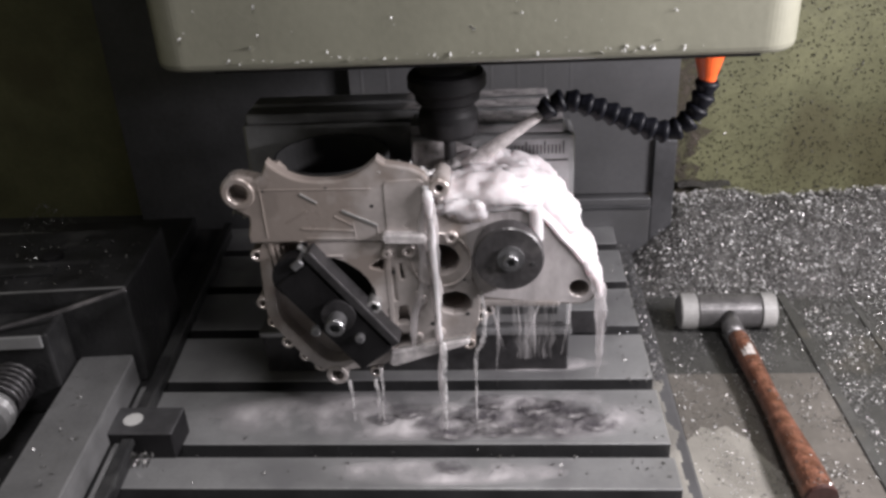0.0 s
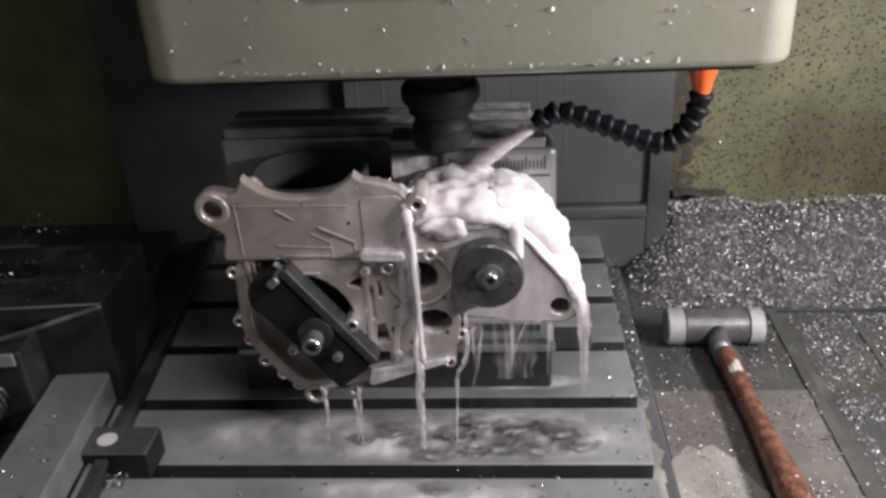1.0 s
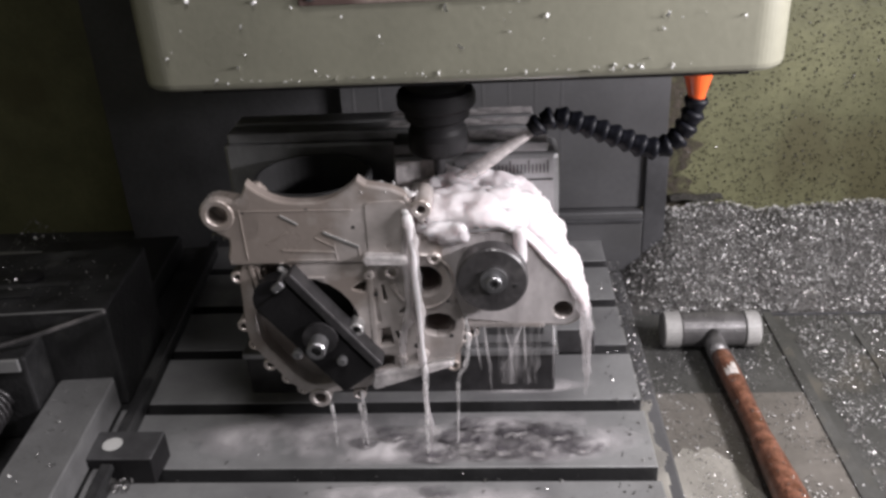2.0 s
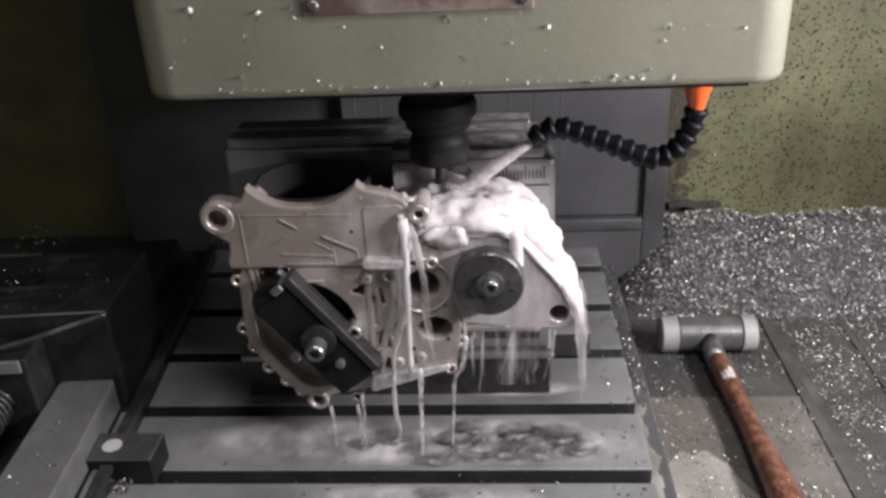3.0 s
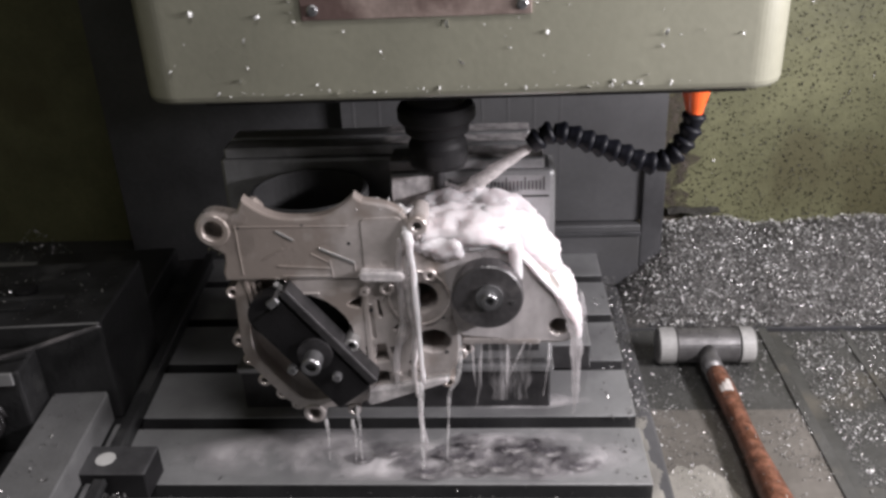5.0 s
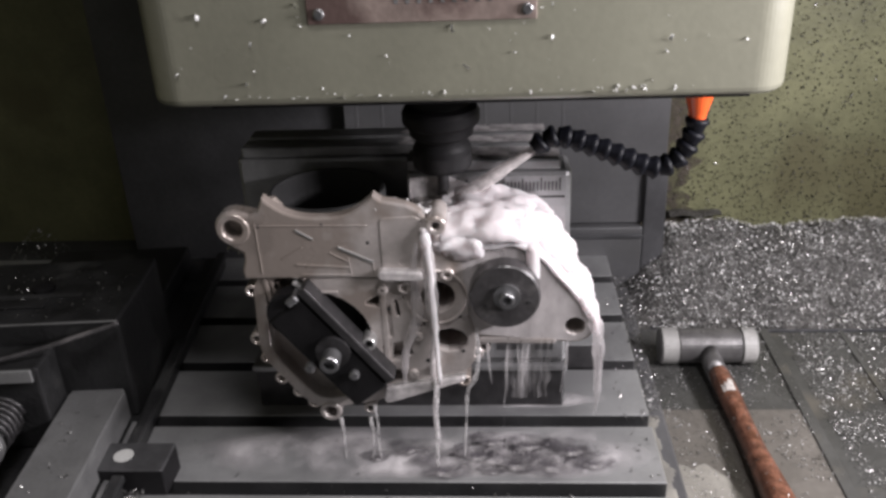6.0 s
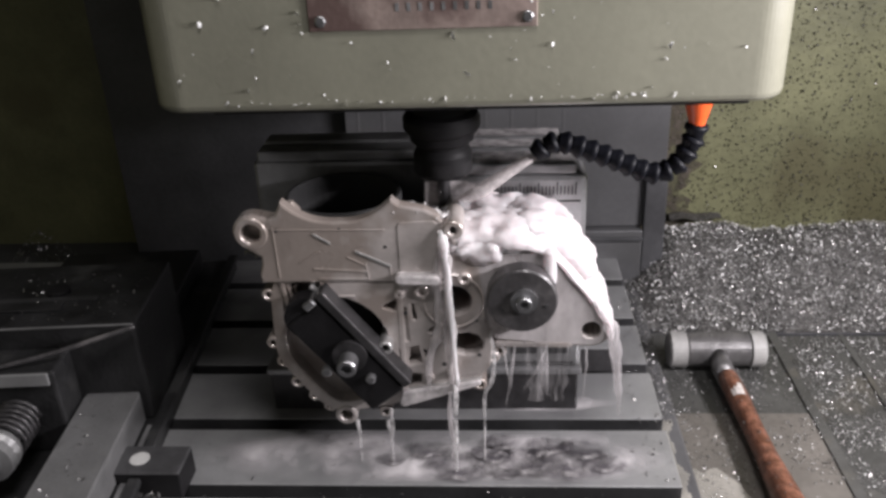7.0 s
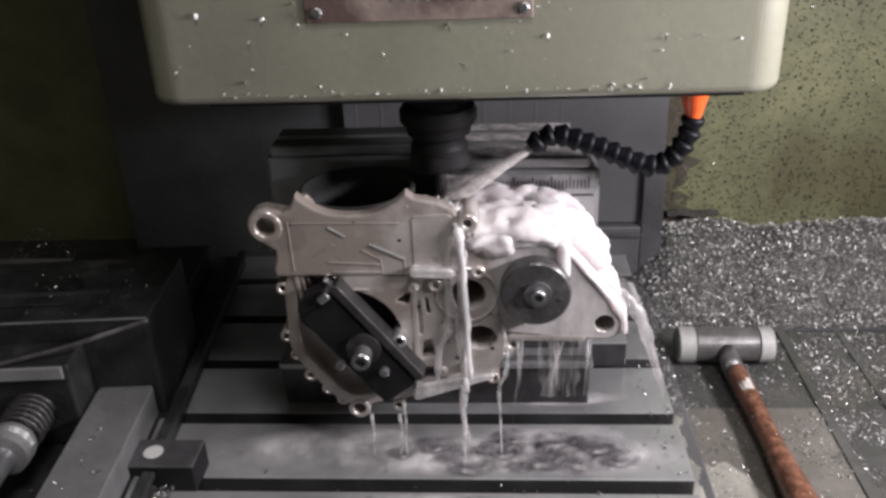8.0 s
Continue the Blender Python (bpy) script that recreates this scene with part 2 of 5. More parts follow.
def slab(outline, holes, y0, y1, w=0.0015):
    """An upright plate with that outline in x and z and through holes (x, z, r), from y0 back to y1, its rims rounded."""
    cu = bpy.data.curves.new("outline", "CURVE")
    cu.dimensions, cu.fill_mode = "2D", "BOTH"
    cu.extrude, cu.bevel_depth, cu.bevel_resolution, cu.offset = (y1 - y0) / 2 - w, w, 1, -w
    loops = [outline] + [[(x + r * math.cos(2 * math.pi * k / 24), z + r * math.sin(2 * math.pi * k / 24)) for k in range(24)] for x, z, r in holes if r] + [x for x, z, r in holes if not r]
    for loop in loops:
        s = cu.splines.new("POLY")
        s.points.add(len(loop) - 1)
        for p, (x, z) in zip(s.points, loop):
            p.co = (x, z, 0, 1)
        s.use_cyclic_u = True
    ob = bpy.data.objects.new("outline", cu)
    scene.collection.objects.link(ob)
    me = bpy.data.meshes.new_from_object(ob.evaluated_get(bpy.context.evaluated_depsgraph_get()))
    bm = bmesh.new()
    bm.from_mesh(me)
    bpy.data.objects.remove(ob)
    bpy.data.curves.remove(cu)
    bpy.data.meshes.remove(me)
    bmesh.ops.remove_doubles(bm, verts=bm.verts, dist=1e-6)
    bmesh.ops.transform(bm, matrix=Matrix.Translation((0, (y0 + y1) / 2, 0)) @ Matrix.Rotation(radians(90), 4, "X"), verts=bm.verts)
    return bm


def tube(points, radii, n=10, rough=0.0, seed=0, flat=1.0):
    """A round body along a line of points, its thickness uneven by `rough`."""
    rnd = random.Random(seed)
    bm, rings = bmesh.new(), []
    pts = [Vector(p) for p in points]
    for i, p in enumerate(pts):
        d = (pts[min(i + 1, len(pts) - 1)] - pts[max(i - 1, 0)]).normalized()
        u = d.cross(Vector((0, 1, 0.01))).normalized()
        v = d.cross(u)
        r = radii[i] * (1 + rough * (rnd.random() - 0.5))
        rings.append([bm.verts.new(p + u * r * math.cos(2 * math.pi * k / n) + v * r * flat * math.sin(2 * math.pi * k / n)) for k in range(n)])
    for a, b in zip(rings, rings[1:]):
        for k in range(n):
            bm.faces.new((a[k], a[(k + 1) % n], b[(k + 1) % n], b[k]))
    bm.faces.new(rings[0])
    bm.faces.new(rings[-1])
    bmesh.ops.recalc_face_normals(bm, faces=bm.faces)
    return bm


def smooth_line(points, steps=6):
    """A smooth line through the points."""
    ps = [Vector(p) for p in points]
    out = []
    for i in range(len(ps) - 1):
        a, b, c, d = ps[max(i - 1, 0)], ps[i], ps[i + 1], ps[min(i + 2, len(ps) - 1)]
        for k in range(steps):
            t = k / steps
            out.append(0.5 * (2 * b + (c - a) * t + (2 * a - 5 * b + 4 * c - d) * t * t + (3 * b - a - 3 * c + d) * t ** 3))
    return out + [ps[-1]]


def flakes(places, size, seed, lay=0.5):
    """Curled chips of metal, each a bent strip of four faces, at the places (point, normal)."""
    rnd = random.Random(seed)
    verts, faces = [], []
    for p, nrm in places:
        s = size * (0.4 + 1.3 * rnd.random() ** 2)
        tilt = Vector((rnd.gauss(0, lay), rnd.gauss(0, lay), rnd.gauss(0, lay)))
        up = (Vector(nrm) + tilt).normalized()
        u = up.orthogonal().normalized()
        u.rotate(Matrix.Rotation(rnd.random() * 6.28, 3, up))
        v = up.cross(u)
        curl, w = 0.3 + rnd.random() * 1.1, s * (0.22 + 0.4 * rnd.random())
        base = len(verts)
        for k in range(4):
            a = (k / 3 - 0.5) * 2 * curl
            q = Vector(p) + u * (s * math.sin(a) / (2 * curl)) + up * (s * (math.cos(a) - math.cos(curl)) / (2 * curl))
            verts += [q - v * w / 2, q + v * w * (0.2 + 0.3 * rnd.random())]
        for k in range(3):
            b = base + 2 * k
            faces.append((b, b + 1, b + 3, b + 2))
    me = bpy.data.meshes.new("flakes")
    me.from_pydata(verts, [], faces)
    bm = bmesh.new()
    bm.from_mesh(me)
    bpy.data.meshes.remove(me)
    return bm


def blobs(balls, seed, rough=0.0022, freq=95.0):
    """Liquid: many lumps run together into one uneven skin."""
    mb = bpy.data.metaballs.new("liquid")
    mb.resolution, mb.threshold = 0.0022, 0.5
    for c, r in balls:
        e = mb.elements.new(type="ELLIPSOID")
        e.co, e.radius = Vector(c) * 1.0, 1.35 * max(r)
        e.size_x, e.size_y, e.size_z = (k / max(r) for k in r)
    ob = bpy.data.objects.new("liquid" + str(seed), mb)
    scene.collection.objects.link(ob)
    me = bpy.data.meshes.new_from_object(ob.evaluated_get(bpy.context.evaluated_depsgraph_get()))
    bm = bmesh.new()
    bm.from_mesh(me)
    bpy.data.objects.remove(ob)
    bpy.data.metaballs.remove(mb)
    bpy.data.meshes.remove(me)
    bm.normal_update()
    for v in bm.verts:
        v.co += v.normal * rough * noise.fractal(v.co * freq + Vector((seed, 0, 0)), 0.8, 2.0, 4)
    return bm


def relief(x0, x1, y0, y1, nx, ny, height):
    """A sheet over a stretch of the plan with its height from a function."""
    bm = bmesh.new()
    g = [[bm.verts.new((x0 + (x1 - x0) * i / nx, y0 + (y1 - y0) * j / ny, height(x0 + (x1 - x0) * i / nx, y0 + (y1 - y0) * j / ny))) for i in range(nx + 1)] for j in range(ny + 1)]
    for j in range(ny):
        for i in range(nx):
            bm.faces.new((g[j][i], g[j][i + 1], g[j + 1][i + 1], g[j + 1][i]))
    return bm


def bolt(parent, x, y, z, r, length, name="bolt", label="bright socket-head bolt"):
    """A socket-head screw that points to the front, with a hexagonal socket."""
    bm = lathe([(r * 0.55, length), (r * 0.55, 0.35 * length), (r, 0.35 * length), (r, 0.03 * length), (r * 0.9, 0.0), (r * 0.55, 0.0), (r * 0.5, 0.3 * length), (0.0005, 0.3 * length)], (x, y, z), "y", 24, False)
    ob = part(name, bm, STEEL, parent, label)
    # dark disc paints the shade inside the socket
    part("socket", lathe([(r * 0.53, 0.10 * length), (r * 0.53, 0.12 * length)], (x, y, z), "y", 6), SLOT, ob, "hexagonal socket floor coloured dark as shade")
    return ob


# ---- large structure ----
tagged(part("wall_back", box(-1.1, 1.0, 1.25, 1.28, -0.3, 1.3, 0), GREEN), "olive-green painted enclosure wall spattered with swarf", "wall", kind="structure")
tagged(part("wall_left", box(-1.13, -1.1, -0.1, 1.28, -0.3, 1.3, 0), GREEN), "olive-green painted enclosure side wall", "wall", kind="structure")
tagged(part("wall_right", box(1.0, 1.03, -0.1, 1.28, -0.3, 1.3, 0), GREEN), "olive-green painted enclosure side wall", "wall", kind="structure")
# roof out of view, added to keep light off the back of the enclosure
tagged(part("ceiling", box(-1.13, 1.03, 0.32, 1.28, 1.3, 1.33, 0), GREEN), "unseen olive-green roof panel added to shade the enclosure", "ceiling", kind="structure")
tagged(part("floor", box(-1.1, 1.0, -0.1, 1.25, -0.33, -0.30, 0), DARKSHEET), "dark steel floor of the machine enclosure", "floor", kind="structure")
tagged(part("bed_ledge", box(-1.1, 1.0, 0.955, 1.25, -0.30, -0.052, 0.002), DARKSHEET), "dark machine bed ledge behind the way covers", "machine bed", kind="structure")


def column_cover():
    """The grey sheet cover of the column behind the table."""
    t = thing("column_cover", (-0.09, 1.08, -0.05), "grey sheet-steel column cover streaked with coolant", "machine cover", kind="structure")
    part("panel", box(-0.20, 0.2275, 1.08, 1.249, 0.045, 1.0, 0.001), GREYSHEET, t)
    part("lower_panel", box(-0.20, 0.200, 1.068, 1.249, -0.05, 0.043, 0.002), GREYSHEET, t)
    # dark sheet stands for the shadow over the column's left part
    part("side_panel", box(-0.53, -0.201, 1.10, 1.249, -0.05, 1.0, 0.001), DARKSHEET, t, "left sheet of the column cover, dark for the shade there")
    part("edge_strip", box(0.2005, 0.230, 1.070, 1.0798, -0.05, 0.125, 0.002), DARKSHEET, t, "dark corner strip of the column cover")
    for i in range(9):
        x = -0.185 + 0.034 * i
        part("pressed_rib", box(x, x + 0.0040, 1.0796, 1.0805, 0.10, 0.9, 0.0004, 1), GREYSHEET, t)
    part("seam", box(-0.20, 0.20, 1.064, 1.0678, 0.028, 0.034, 0.001), DARKSHEET, t)
    return t


column_cover()


def pile_height(x, y):
    k = min(1.0, max(0.0, (y - 0.962 - 0.02 * noise.noise(Vector((x * 14, 3, 0)))) / 0.15))
    side = min(1.0, max(0.0, (x - 0.17) / 0.07))
    crest = 0.076 * (k * k * (3 - 2 * k) * 0.5 + k * 0.5)
    crest *= 1 - 0.95 * min(1.0, max(0.0, (y - 1.118) / 0.10))
    return -0.052 + side * crest * (1 + 0.18 * noise.noise(Vector((x * 9, y * 9, 1)))) + side * 0.006 * noise.noise(Vector((x * 45, y * 45, 2)))


def bare(x, y):
    """How sparse the loose chips lie: more so at the heap's foot and where fines have washed in."""
    wash = noise.noise(Vector((x * 12, y * 16, 6))) + 0.5 * noise.noise(Vector((x * 40, y * 40, 8)))
    return min(0.9, max(0.0, 0.02 + 0.45 * wash + 0.45 * max(0.0, 1 - (y - 0.955) / 0.05) + 0.7 * max(0.0, 1 - (x - 0.175) / 0.07)))


def swarf_pile():
    t = thing("swarf_pile", (0.5, 1.1, -0.05), "heap of bright aluminium swarf against the enclosure wall", "metal chips", kind="stuff")
    part("packed_chips", relief(0.17, 0.98, 0.955, 1.248, 90, 34, pile_height), SWARFBED, t)
    rnd = random.Random(5)
    spots = []
    for k in range(72000):
        x, y = 0.175 + 0.62 * rnd.random(), 0.955 + 0.235 * rnd.random()
        if bare(x, y) > rnd.random():
            continue
        spots.append(((x, y, pile_height(x, y) + 0.003 * rnd.random()), (0, -0.4, 1)))
    part("loose_chips", flakes(spots, 0.0024, 6, 0.8), CHIP, t)
    spots = []
    for k in range(9000):
        x, y = 0.175 + 0.62 * rnd.random(), 0.955 + 0.235 * rnd.random()
        if bare(x, y) > rnd.random():
            continue
        spots.append(((x, y, pile_height(x, y) + 0.003 + 0.002 * rnd.random()), (0, -0.4, 1)))
    part("bright_chips", flakes(spots, 0.0026, 8, 0.9), GLINTCHIP, t, "pale chips that paint glints in the swarf")
    return t


swarf_pile()


def left_swarf():
    t = thing("swarf_clump", (-0.68, 1.12, -0.05), "small clump of swarf in the dark corner", "metal chips", kind="stuff")
    rnd = random.Random(9)
    spots = []
    for k in range(260):
        a, r = rnd.random() * 6.28, rnd.random() ** 0.6
        spots.append(((-0.70 + 0.075 * r * math.cos(a), 1.14 + 0.04 * r * math.sin(a), -0.052 + 0.075 * (1 - r) + 0.004 * rnd.random()), (0, 0, 1)))
    part("loose_chips", flakes(spots, 0.004, 10, 0.8), CHIP, t)


left_swarf()


def wall_dirt():
    """Chips and grime stuck to the enclosure wall."""
    t = thing("wall_spatter", (0.5, 1.248, 0.0), "dull swarf flakes stuck to the enclosure wall", "metal chips", kind="stuff")
    rnd = random.Random(12)
    spots = [((0.24 + 0.45 * rnd.random(), 1.2485, -0.04 + 0.42 * rnd.random() ** 1.2), (0, -1, 0)) for k in range(7000)]
    part("stuck_chips", flakes(spots, 0.0030, 13, 0.5), WALLCHIP, t)
    spots = [((0.24 + 0.45 * rnd.random(), 1.2475, -0.04 + 0.42 * rnd.random()), (0, -1, 0)) for k in range(260)]
    part("bright_chips", flakes(spots, 0.0032, 14, 0.4), CHIP, t)
    bm = bmesh.new()
    n, m = 16, 40
    g = [[bm.verts.new((0.229 + (0.072 + 0.035 * noise.noise(Vector((j * 0.35, 2, 7)))) * i / n, 1.2488, -0.05 + 0.30 * j / m)) for i in range(n + 1)] for j in range(m + 1)]
    for j in range(m):
        for i in range(n):
            bm.faces.new((g[j][i], g[j][i + 1], g[j + 1][i + 1], g[j + 1][i]))
    part("grime", bm, RUST, t, "brown grime along the corner")
    bm = relief(0.27, 0.352, 1.222, 1.248, 12, 4, lambda x, y: -0.012 + 0.006 * noise.noise(Vector((x * 40, y * 40, 3))))
    part("caked_dirt", bm, SWARFBED, t, "dark caked dirt above the swarf")


wall_dirt()


# ---- the machine's moving table and what stands on it ----
TOP = 0.0
RIDERS, COVERED, SHIFTY, HEADED = [], [], [], []


def machine_table():
    t = thing("machine_table", (-0.30, 0.81, -0.075), "wet grey cast-iron machine table with T-slots", "machine table")
    part("bed_slab", box(-0.98, 0.148, 0.562, 1.085, -0.075, -0.050, 0.002), SLOT, t, "oily floor of the slots, coloured dark as in shade")
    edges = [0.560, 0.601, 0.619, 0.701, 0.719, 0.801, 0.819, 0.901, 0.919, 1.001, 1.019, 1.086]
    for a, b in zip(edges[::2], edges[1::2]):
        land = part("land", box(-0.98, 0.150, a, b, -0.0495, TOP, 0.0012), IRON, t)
        # sides darker than the top: shade in the slots is put into the colour
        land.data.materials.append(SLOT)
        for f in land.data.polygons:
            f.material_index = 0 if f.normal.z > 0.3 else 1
    part("drip_lip", box(0.1505, 0.176, 0.555, 1.05, -0.054, -0.034, 0.003), GREYSHEET, t, "wet lip along the end of the table")
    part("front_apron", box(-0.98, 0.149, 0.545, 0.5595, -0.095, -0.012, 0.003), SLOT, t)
    return t


RIDERS.append(machine_table())


def fixture():
    """The iron block that the crankcase is bolted to."""
    t = thing("fixture_block", (-0.10, 0.78, 0.0), "grey machined iron fixture block with slots and a graduated edge", "fixture")
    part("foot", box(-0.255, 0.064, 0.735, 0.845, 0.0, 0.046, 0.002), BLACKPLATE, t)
    part("ledge", box(-0.257, 0.067, 0.731, 0.847, 0.046, 0.053, 0.0015), FIXTURE, t)
    part("front_plate", box(-0.085, 0.066, 0.735, 0.779, 0.053, 0.262, 0.005), FIXTURE, t)
    part("back_plate", box(-0.255, -0.0855, 0.780, 0.800, 0.053, 0.262, 0.004), FIXTURE, t)
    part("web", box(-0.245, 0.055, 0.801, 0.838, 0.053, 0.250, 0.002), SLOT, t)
    part("slotted_land", box(-0.084, 0.056, 0.737, 0.772, 0.2625, 0.2725, 0.002), FIXTURE, t)
    part("slotted_land", box(-0.250, 0.052, 0.781, 0.806, 0.2625, 0.2725, 0.002), FIXTURE, t)
    part("slotted_land", box(-0.250, 0.046, 0.813, 0.838, 0.2505, 0.2725, 0.002), FIXTURE, t)
    # slots are flat strips, their inner shade painted dark
    for x0, x1, z0, z1 in ((-0.004, 0.022, 0.070, 0.078), (0.034, 0.052, 0.070, 0.077), (-0.012, 0.058, 0.0585, 0.0600)):
        part("relief_slot", box(x0, x1, 0.7343, 0.7356, z0, z1, 0), SLOT, t, "slot in the block's face, its shade a dark strip")
    for k in range(26):
        x = -0.030 + 0.0034 * k
        part("graduation", box(x, x + 0.0009, 0.7342, 0.7352, 0.243, 0.255 if k % 5 == 0 else 0.2515, 0), BLACK, t)
    part("score_line", box(-0.04, 0.060, 0.7342, 0.7352, 0.236, 0.2372, 0), BLACK, t)
    return t


RIDERS.append(fixture())


def crankcase():
    t = thing("engine_crankcase", (-0.08, 0.69, 0.045), "grey cast-aluminium engine crankcase dripping with coolant", "engine part")
    F, B = 0.655, 0.734
    # main castings
    gear = [(-0.192, 0.182, 0.026), (-0.172, 0.132, 0.048), (-0.160, 0.092, 0.034), (-0.118, 0.082, 0.016), (-0.110, 0.190, 0.020)]
    nose = [(-0.022, 0.204, 0.020), (0.012, 0.205, 0.021), (0.046, 0.189, 0.012), (0.065, 0.148, 0.0185), (-0.016, 0.146, 0.010), (0.030, 0.141, 0.010)]
    pockets = [[(-0.117, 0.172), (-0.108, 0.178), (-0.109, 0.170)], [(-0.0993, 0.170), (-0.0982, 0.138)], [(-0.0925, 0.174), (-0.0905, 0.160)],
               [(-0.1055, 0.126), (-0.090, 0.130), (-0.088, 0.114), (-0.104, 0.112)], [(-0.1055, 0.101), (-0.089, 0.100), (-0.089, 0.091), (-0.1045, 0.087)],
               [(-0.078, 0.147), (-0.070, 0.153), (-0.069, 0.150)], [(-0.083, 0.126), (-0.081, 0.119)]]
    saddle = [(x, 0.2555 + 0.021 * min(1.0, abs((x + 0.152) / 0.048)) ** 2.6) for x in [-0.198 + 0.0049 * k for k in range(20)]]
    face = [(-0.2225, 0.198), (-0.2235, 0.206), (-0.2205, 0.216), (-0.219, 0.248), (-0.213, 0.258), (-0.204, 0.262)] + saddle + [(-0.098, 0.270), (-0.078, 0.266), (-0.066, 0.260), (-0.060, 0.250), (-0.060, 0.205), (-0.066, 0.198)]
    part("upper_wall", slab(face[::-1], [], F - 0.003, F + 0.010, 0.002), ALU, t)
    part("side_wall", box(-0.217, -0.209, F + 0.0105, 0.700, 0.205, 0.244, 0.002), ALU, t)
    part("side_wall", box(-0.104, -0.094, F + 0.0205, B, 0.205, 0.240, 0.002), ALU, t)
    part("gear_housing", slab(hull(gear), [(-0.147, 0.141, 0.031)], F + 0.016, B, 0.003), ALU, t)
    wall = [(-0.172, 0.1975), (-0.170, 0.186), (-0.150, 0.181), (-0.139, 0.176), (-0.129, 0.168), (-0.122, 0.159), (-0.1175, 0.149), (-0.1135, 0.128), (-0.1095, 0.104), (-0.1085, 0.078), (-0.034, 0.097), (-0.0245, 0.110), (-0.0215, 0.135), (-0.029, 0.160), (-0.032, 0.215), (-0.045, 0.226), (-0.0595, 0.235), (-0.0595, 0.1975)]
    eight = [(-0.0455 + 0.0158 * math.cos(k * math.pi / 5 + 0.2), 0.1335 + 0.0122 * math.sin(k * math.pi / 5 + 0.2)) for k in range(10)]
    bores = [(-0.0548, 0.1778, 0.0150), (eight, 0, 0)]
    part("centre_wall", slab(wall, bores + [(hull([(x, z, 0.0016) for x, z in p], 10), 0, 0) for p in pockets], F - 0.0015, F + 0.0135, 0.0012), ALU, t)
    part("rear_wall", slab(hull([(-0.104, 0.200, 0.012), (-0.100, 0.094, 0.010), (-0.042, 0.109, 0.012), (-0.036, 0.205, 0.012)]), bores, F + 0.0138, B, 0.001), ALU, t)
    part("nose", slab(hull(nose), [(0.065, 0.147, 0.0088)], F + 0.004, B, 0.003), ALU, t, "smooth wet nose of the casting")
    # dark floors colour the shade of the bores and the bearing recess
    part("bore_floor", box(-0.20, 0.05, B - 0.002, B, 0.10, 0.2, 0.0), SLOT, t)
    part("bearing_recess", slab(hull([(-0.147, 0.141, 0.0308)]), [], F + 0.045, F + 0.05, 0.001), BLACKPLATE, t, "bearing recess with its shade coloured black")

    def rim(circles, wall, y0, y1, name, m=ALU):
        outer = hull(circles, 28)
        inner = hull([(x, z, max(0.001, r - wall)) for x, z, r in circles], 28)
        bm = bmesh.new()
        # wall between the two outlines, walked by angle round the middle
        cx, cz = sum(c[0] for c in circles) / len(circles), sum(c[1] for c in circles) / len(circles)

        def at(loop, a):
            best = None
            for (x1, z1), (x2, z2) in zip(loop, loop[1:] + loop[:1]):
                dx, dz, ex, ez = math.cos(a), math.sin(a), x2 - x1, z2 - z1
                den = dx * ez - dz * ex
                if abs(den) < 1e-12:
                    continue
                s = ((x1 - cx) * ez - (z1 - cz) * ex) / den
                u = ((x1 - cx) * dz - (z1 - cz) * dx) / den
                if s > 0 and -1e-6 <= u <= 1 + 1e-6:
                    best = max(best or 0, s)
            return (cx + math.cos(a) * (best or 0.01), cz + math.sin(a) * (best or 0.01))
        n = 64
        rings = [[bm.verts.new((p[0], y, p[1])) for p in (at(loop, 2 * math.pi * k / n) for k in range(n))] for y, loop in ((y0, outer), (y0, inner), (y1, inner), (y1, outer))]
        for i in range(4):
            a, b = rings[i], rings[(i + 1) % 4]
            for k in range(n):
                bm.faces.new((a[k], a[(k + 1) % n], b[(k + 1) % n], b[k]))
        bmesh.ops.recalc_face_normals(bm, faces=bm.faces)
        return part(name, bevel(bm, 0.0008, 1), m, t)

    rim(gear, 0.011, F, F + 0.03, "gear_cover_flange")
    rim(nose, 0.004, F, F + 0.01, "nose_flange")

    def ring(name, x, z, r, hole, y0, y1, m=ALU, label=""):
        bm = lathe([(hole, y1), (r, y1), (r, y0 + 0.001), (r - 0.001, y0), (hole + 0.0008, y0), (hole, y0 + 0.001), (hole, y1)], (x, 0, z), "y", 28, False)
        return part(name, bm, m, t, label)

    ring("mounting_lug", -0.226, 0.246, 0.0145, 0.0088, F - 0.0042, F + 0.014)
    part("lug_floor", lathe([(0.0098, F + 0.0120), (0.0098, F + 0.0150)], (-0.226, 0, 0.246), "y", 20), ALU, t)
    part("lug_web", slab(hull([(-0.226, 0.246, 0.0162), (-0.208, 0.238, 0.020)]), [(-0.226, 0.246, 0.0092)], F - 0.003, F + 0.016, 0.003), ALU, t)
    ring("mounting_lug", -0.161, 0.054, 0.0105, 0.0058, F - 0.001, F + 0.03)
    ring("mounting_lug", 0.065, 0.147, 0.0108, 0.0086, F - 0.001, F + 0.02)
    for x, z in ((-0.2195, 0.1840), (-0.2215, 0.1340), (-0.2145, 0.1140), (-0.2040, 0.0910), (-0.1890, 0.0760), (-0.1760, 0.0640), (-0.1235, 0.0570), (-0.034, 0.088), (-0.022, 0.118)):
        ring("screw_boss", x, z, 0.0062, 0.0028, F, F + 0.024)
    ring("stud_boss", -0.1172, 0.1368, 0.0066, 0.0032, F - 0.014, F + 0.02, ALUCUT)
    ring("screw_boss", -0.0535, 0.2485, 0.0085, 0.0036, F - 0.008, F + 0.03)
    ring("screw_boss", -0.083, 0.1887, 0.0064, 0.0034, F - 0.005, F + 0.008)
    ring("screw_boss", -0.0455, 0.2005, 0.0062, 0.0026, F - 0.005, F + 0.012)
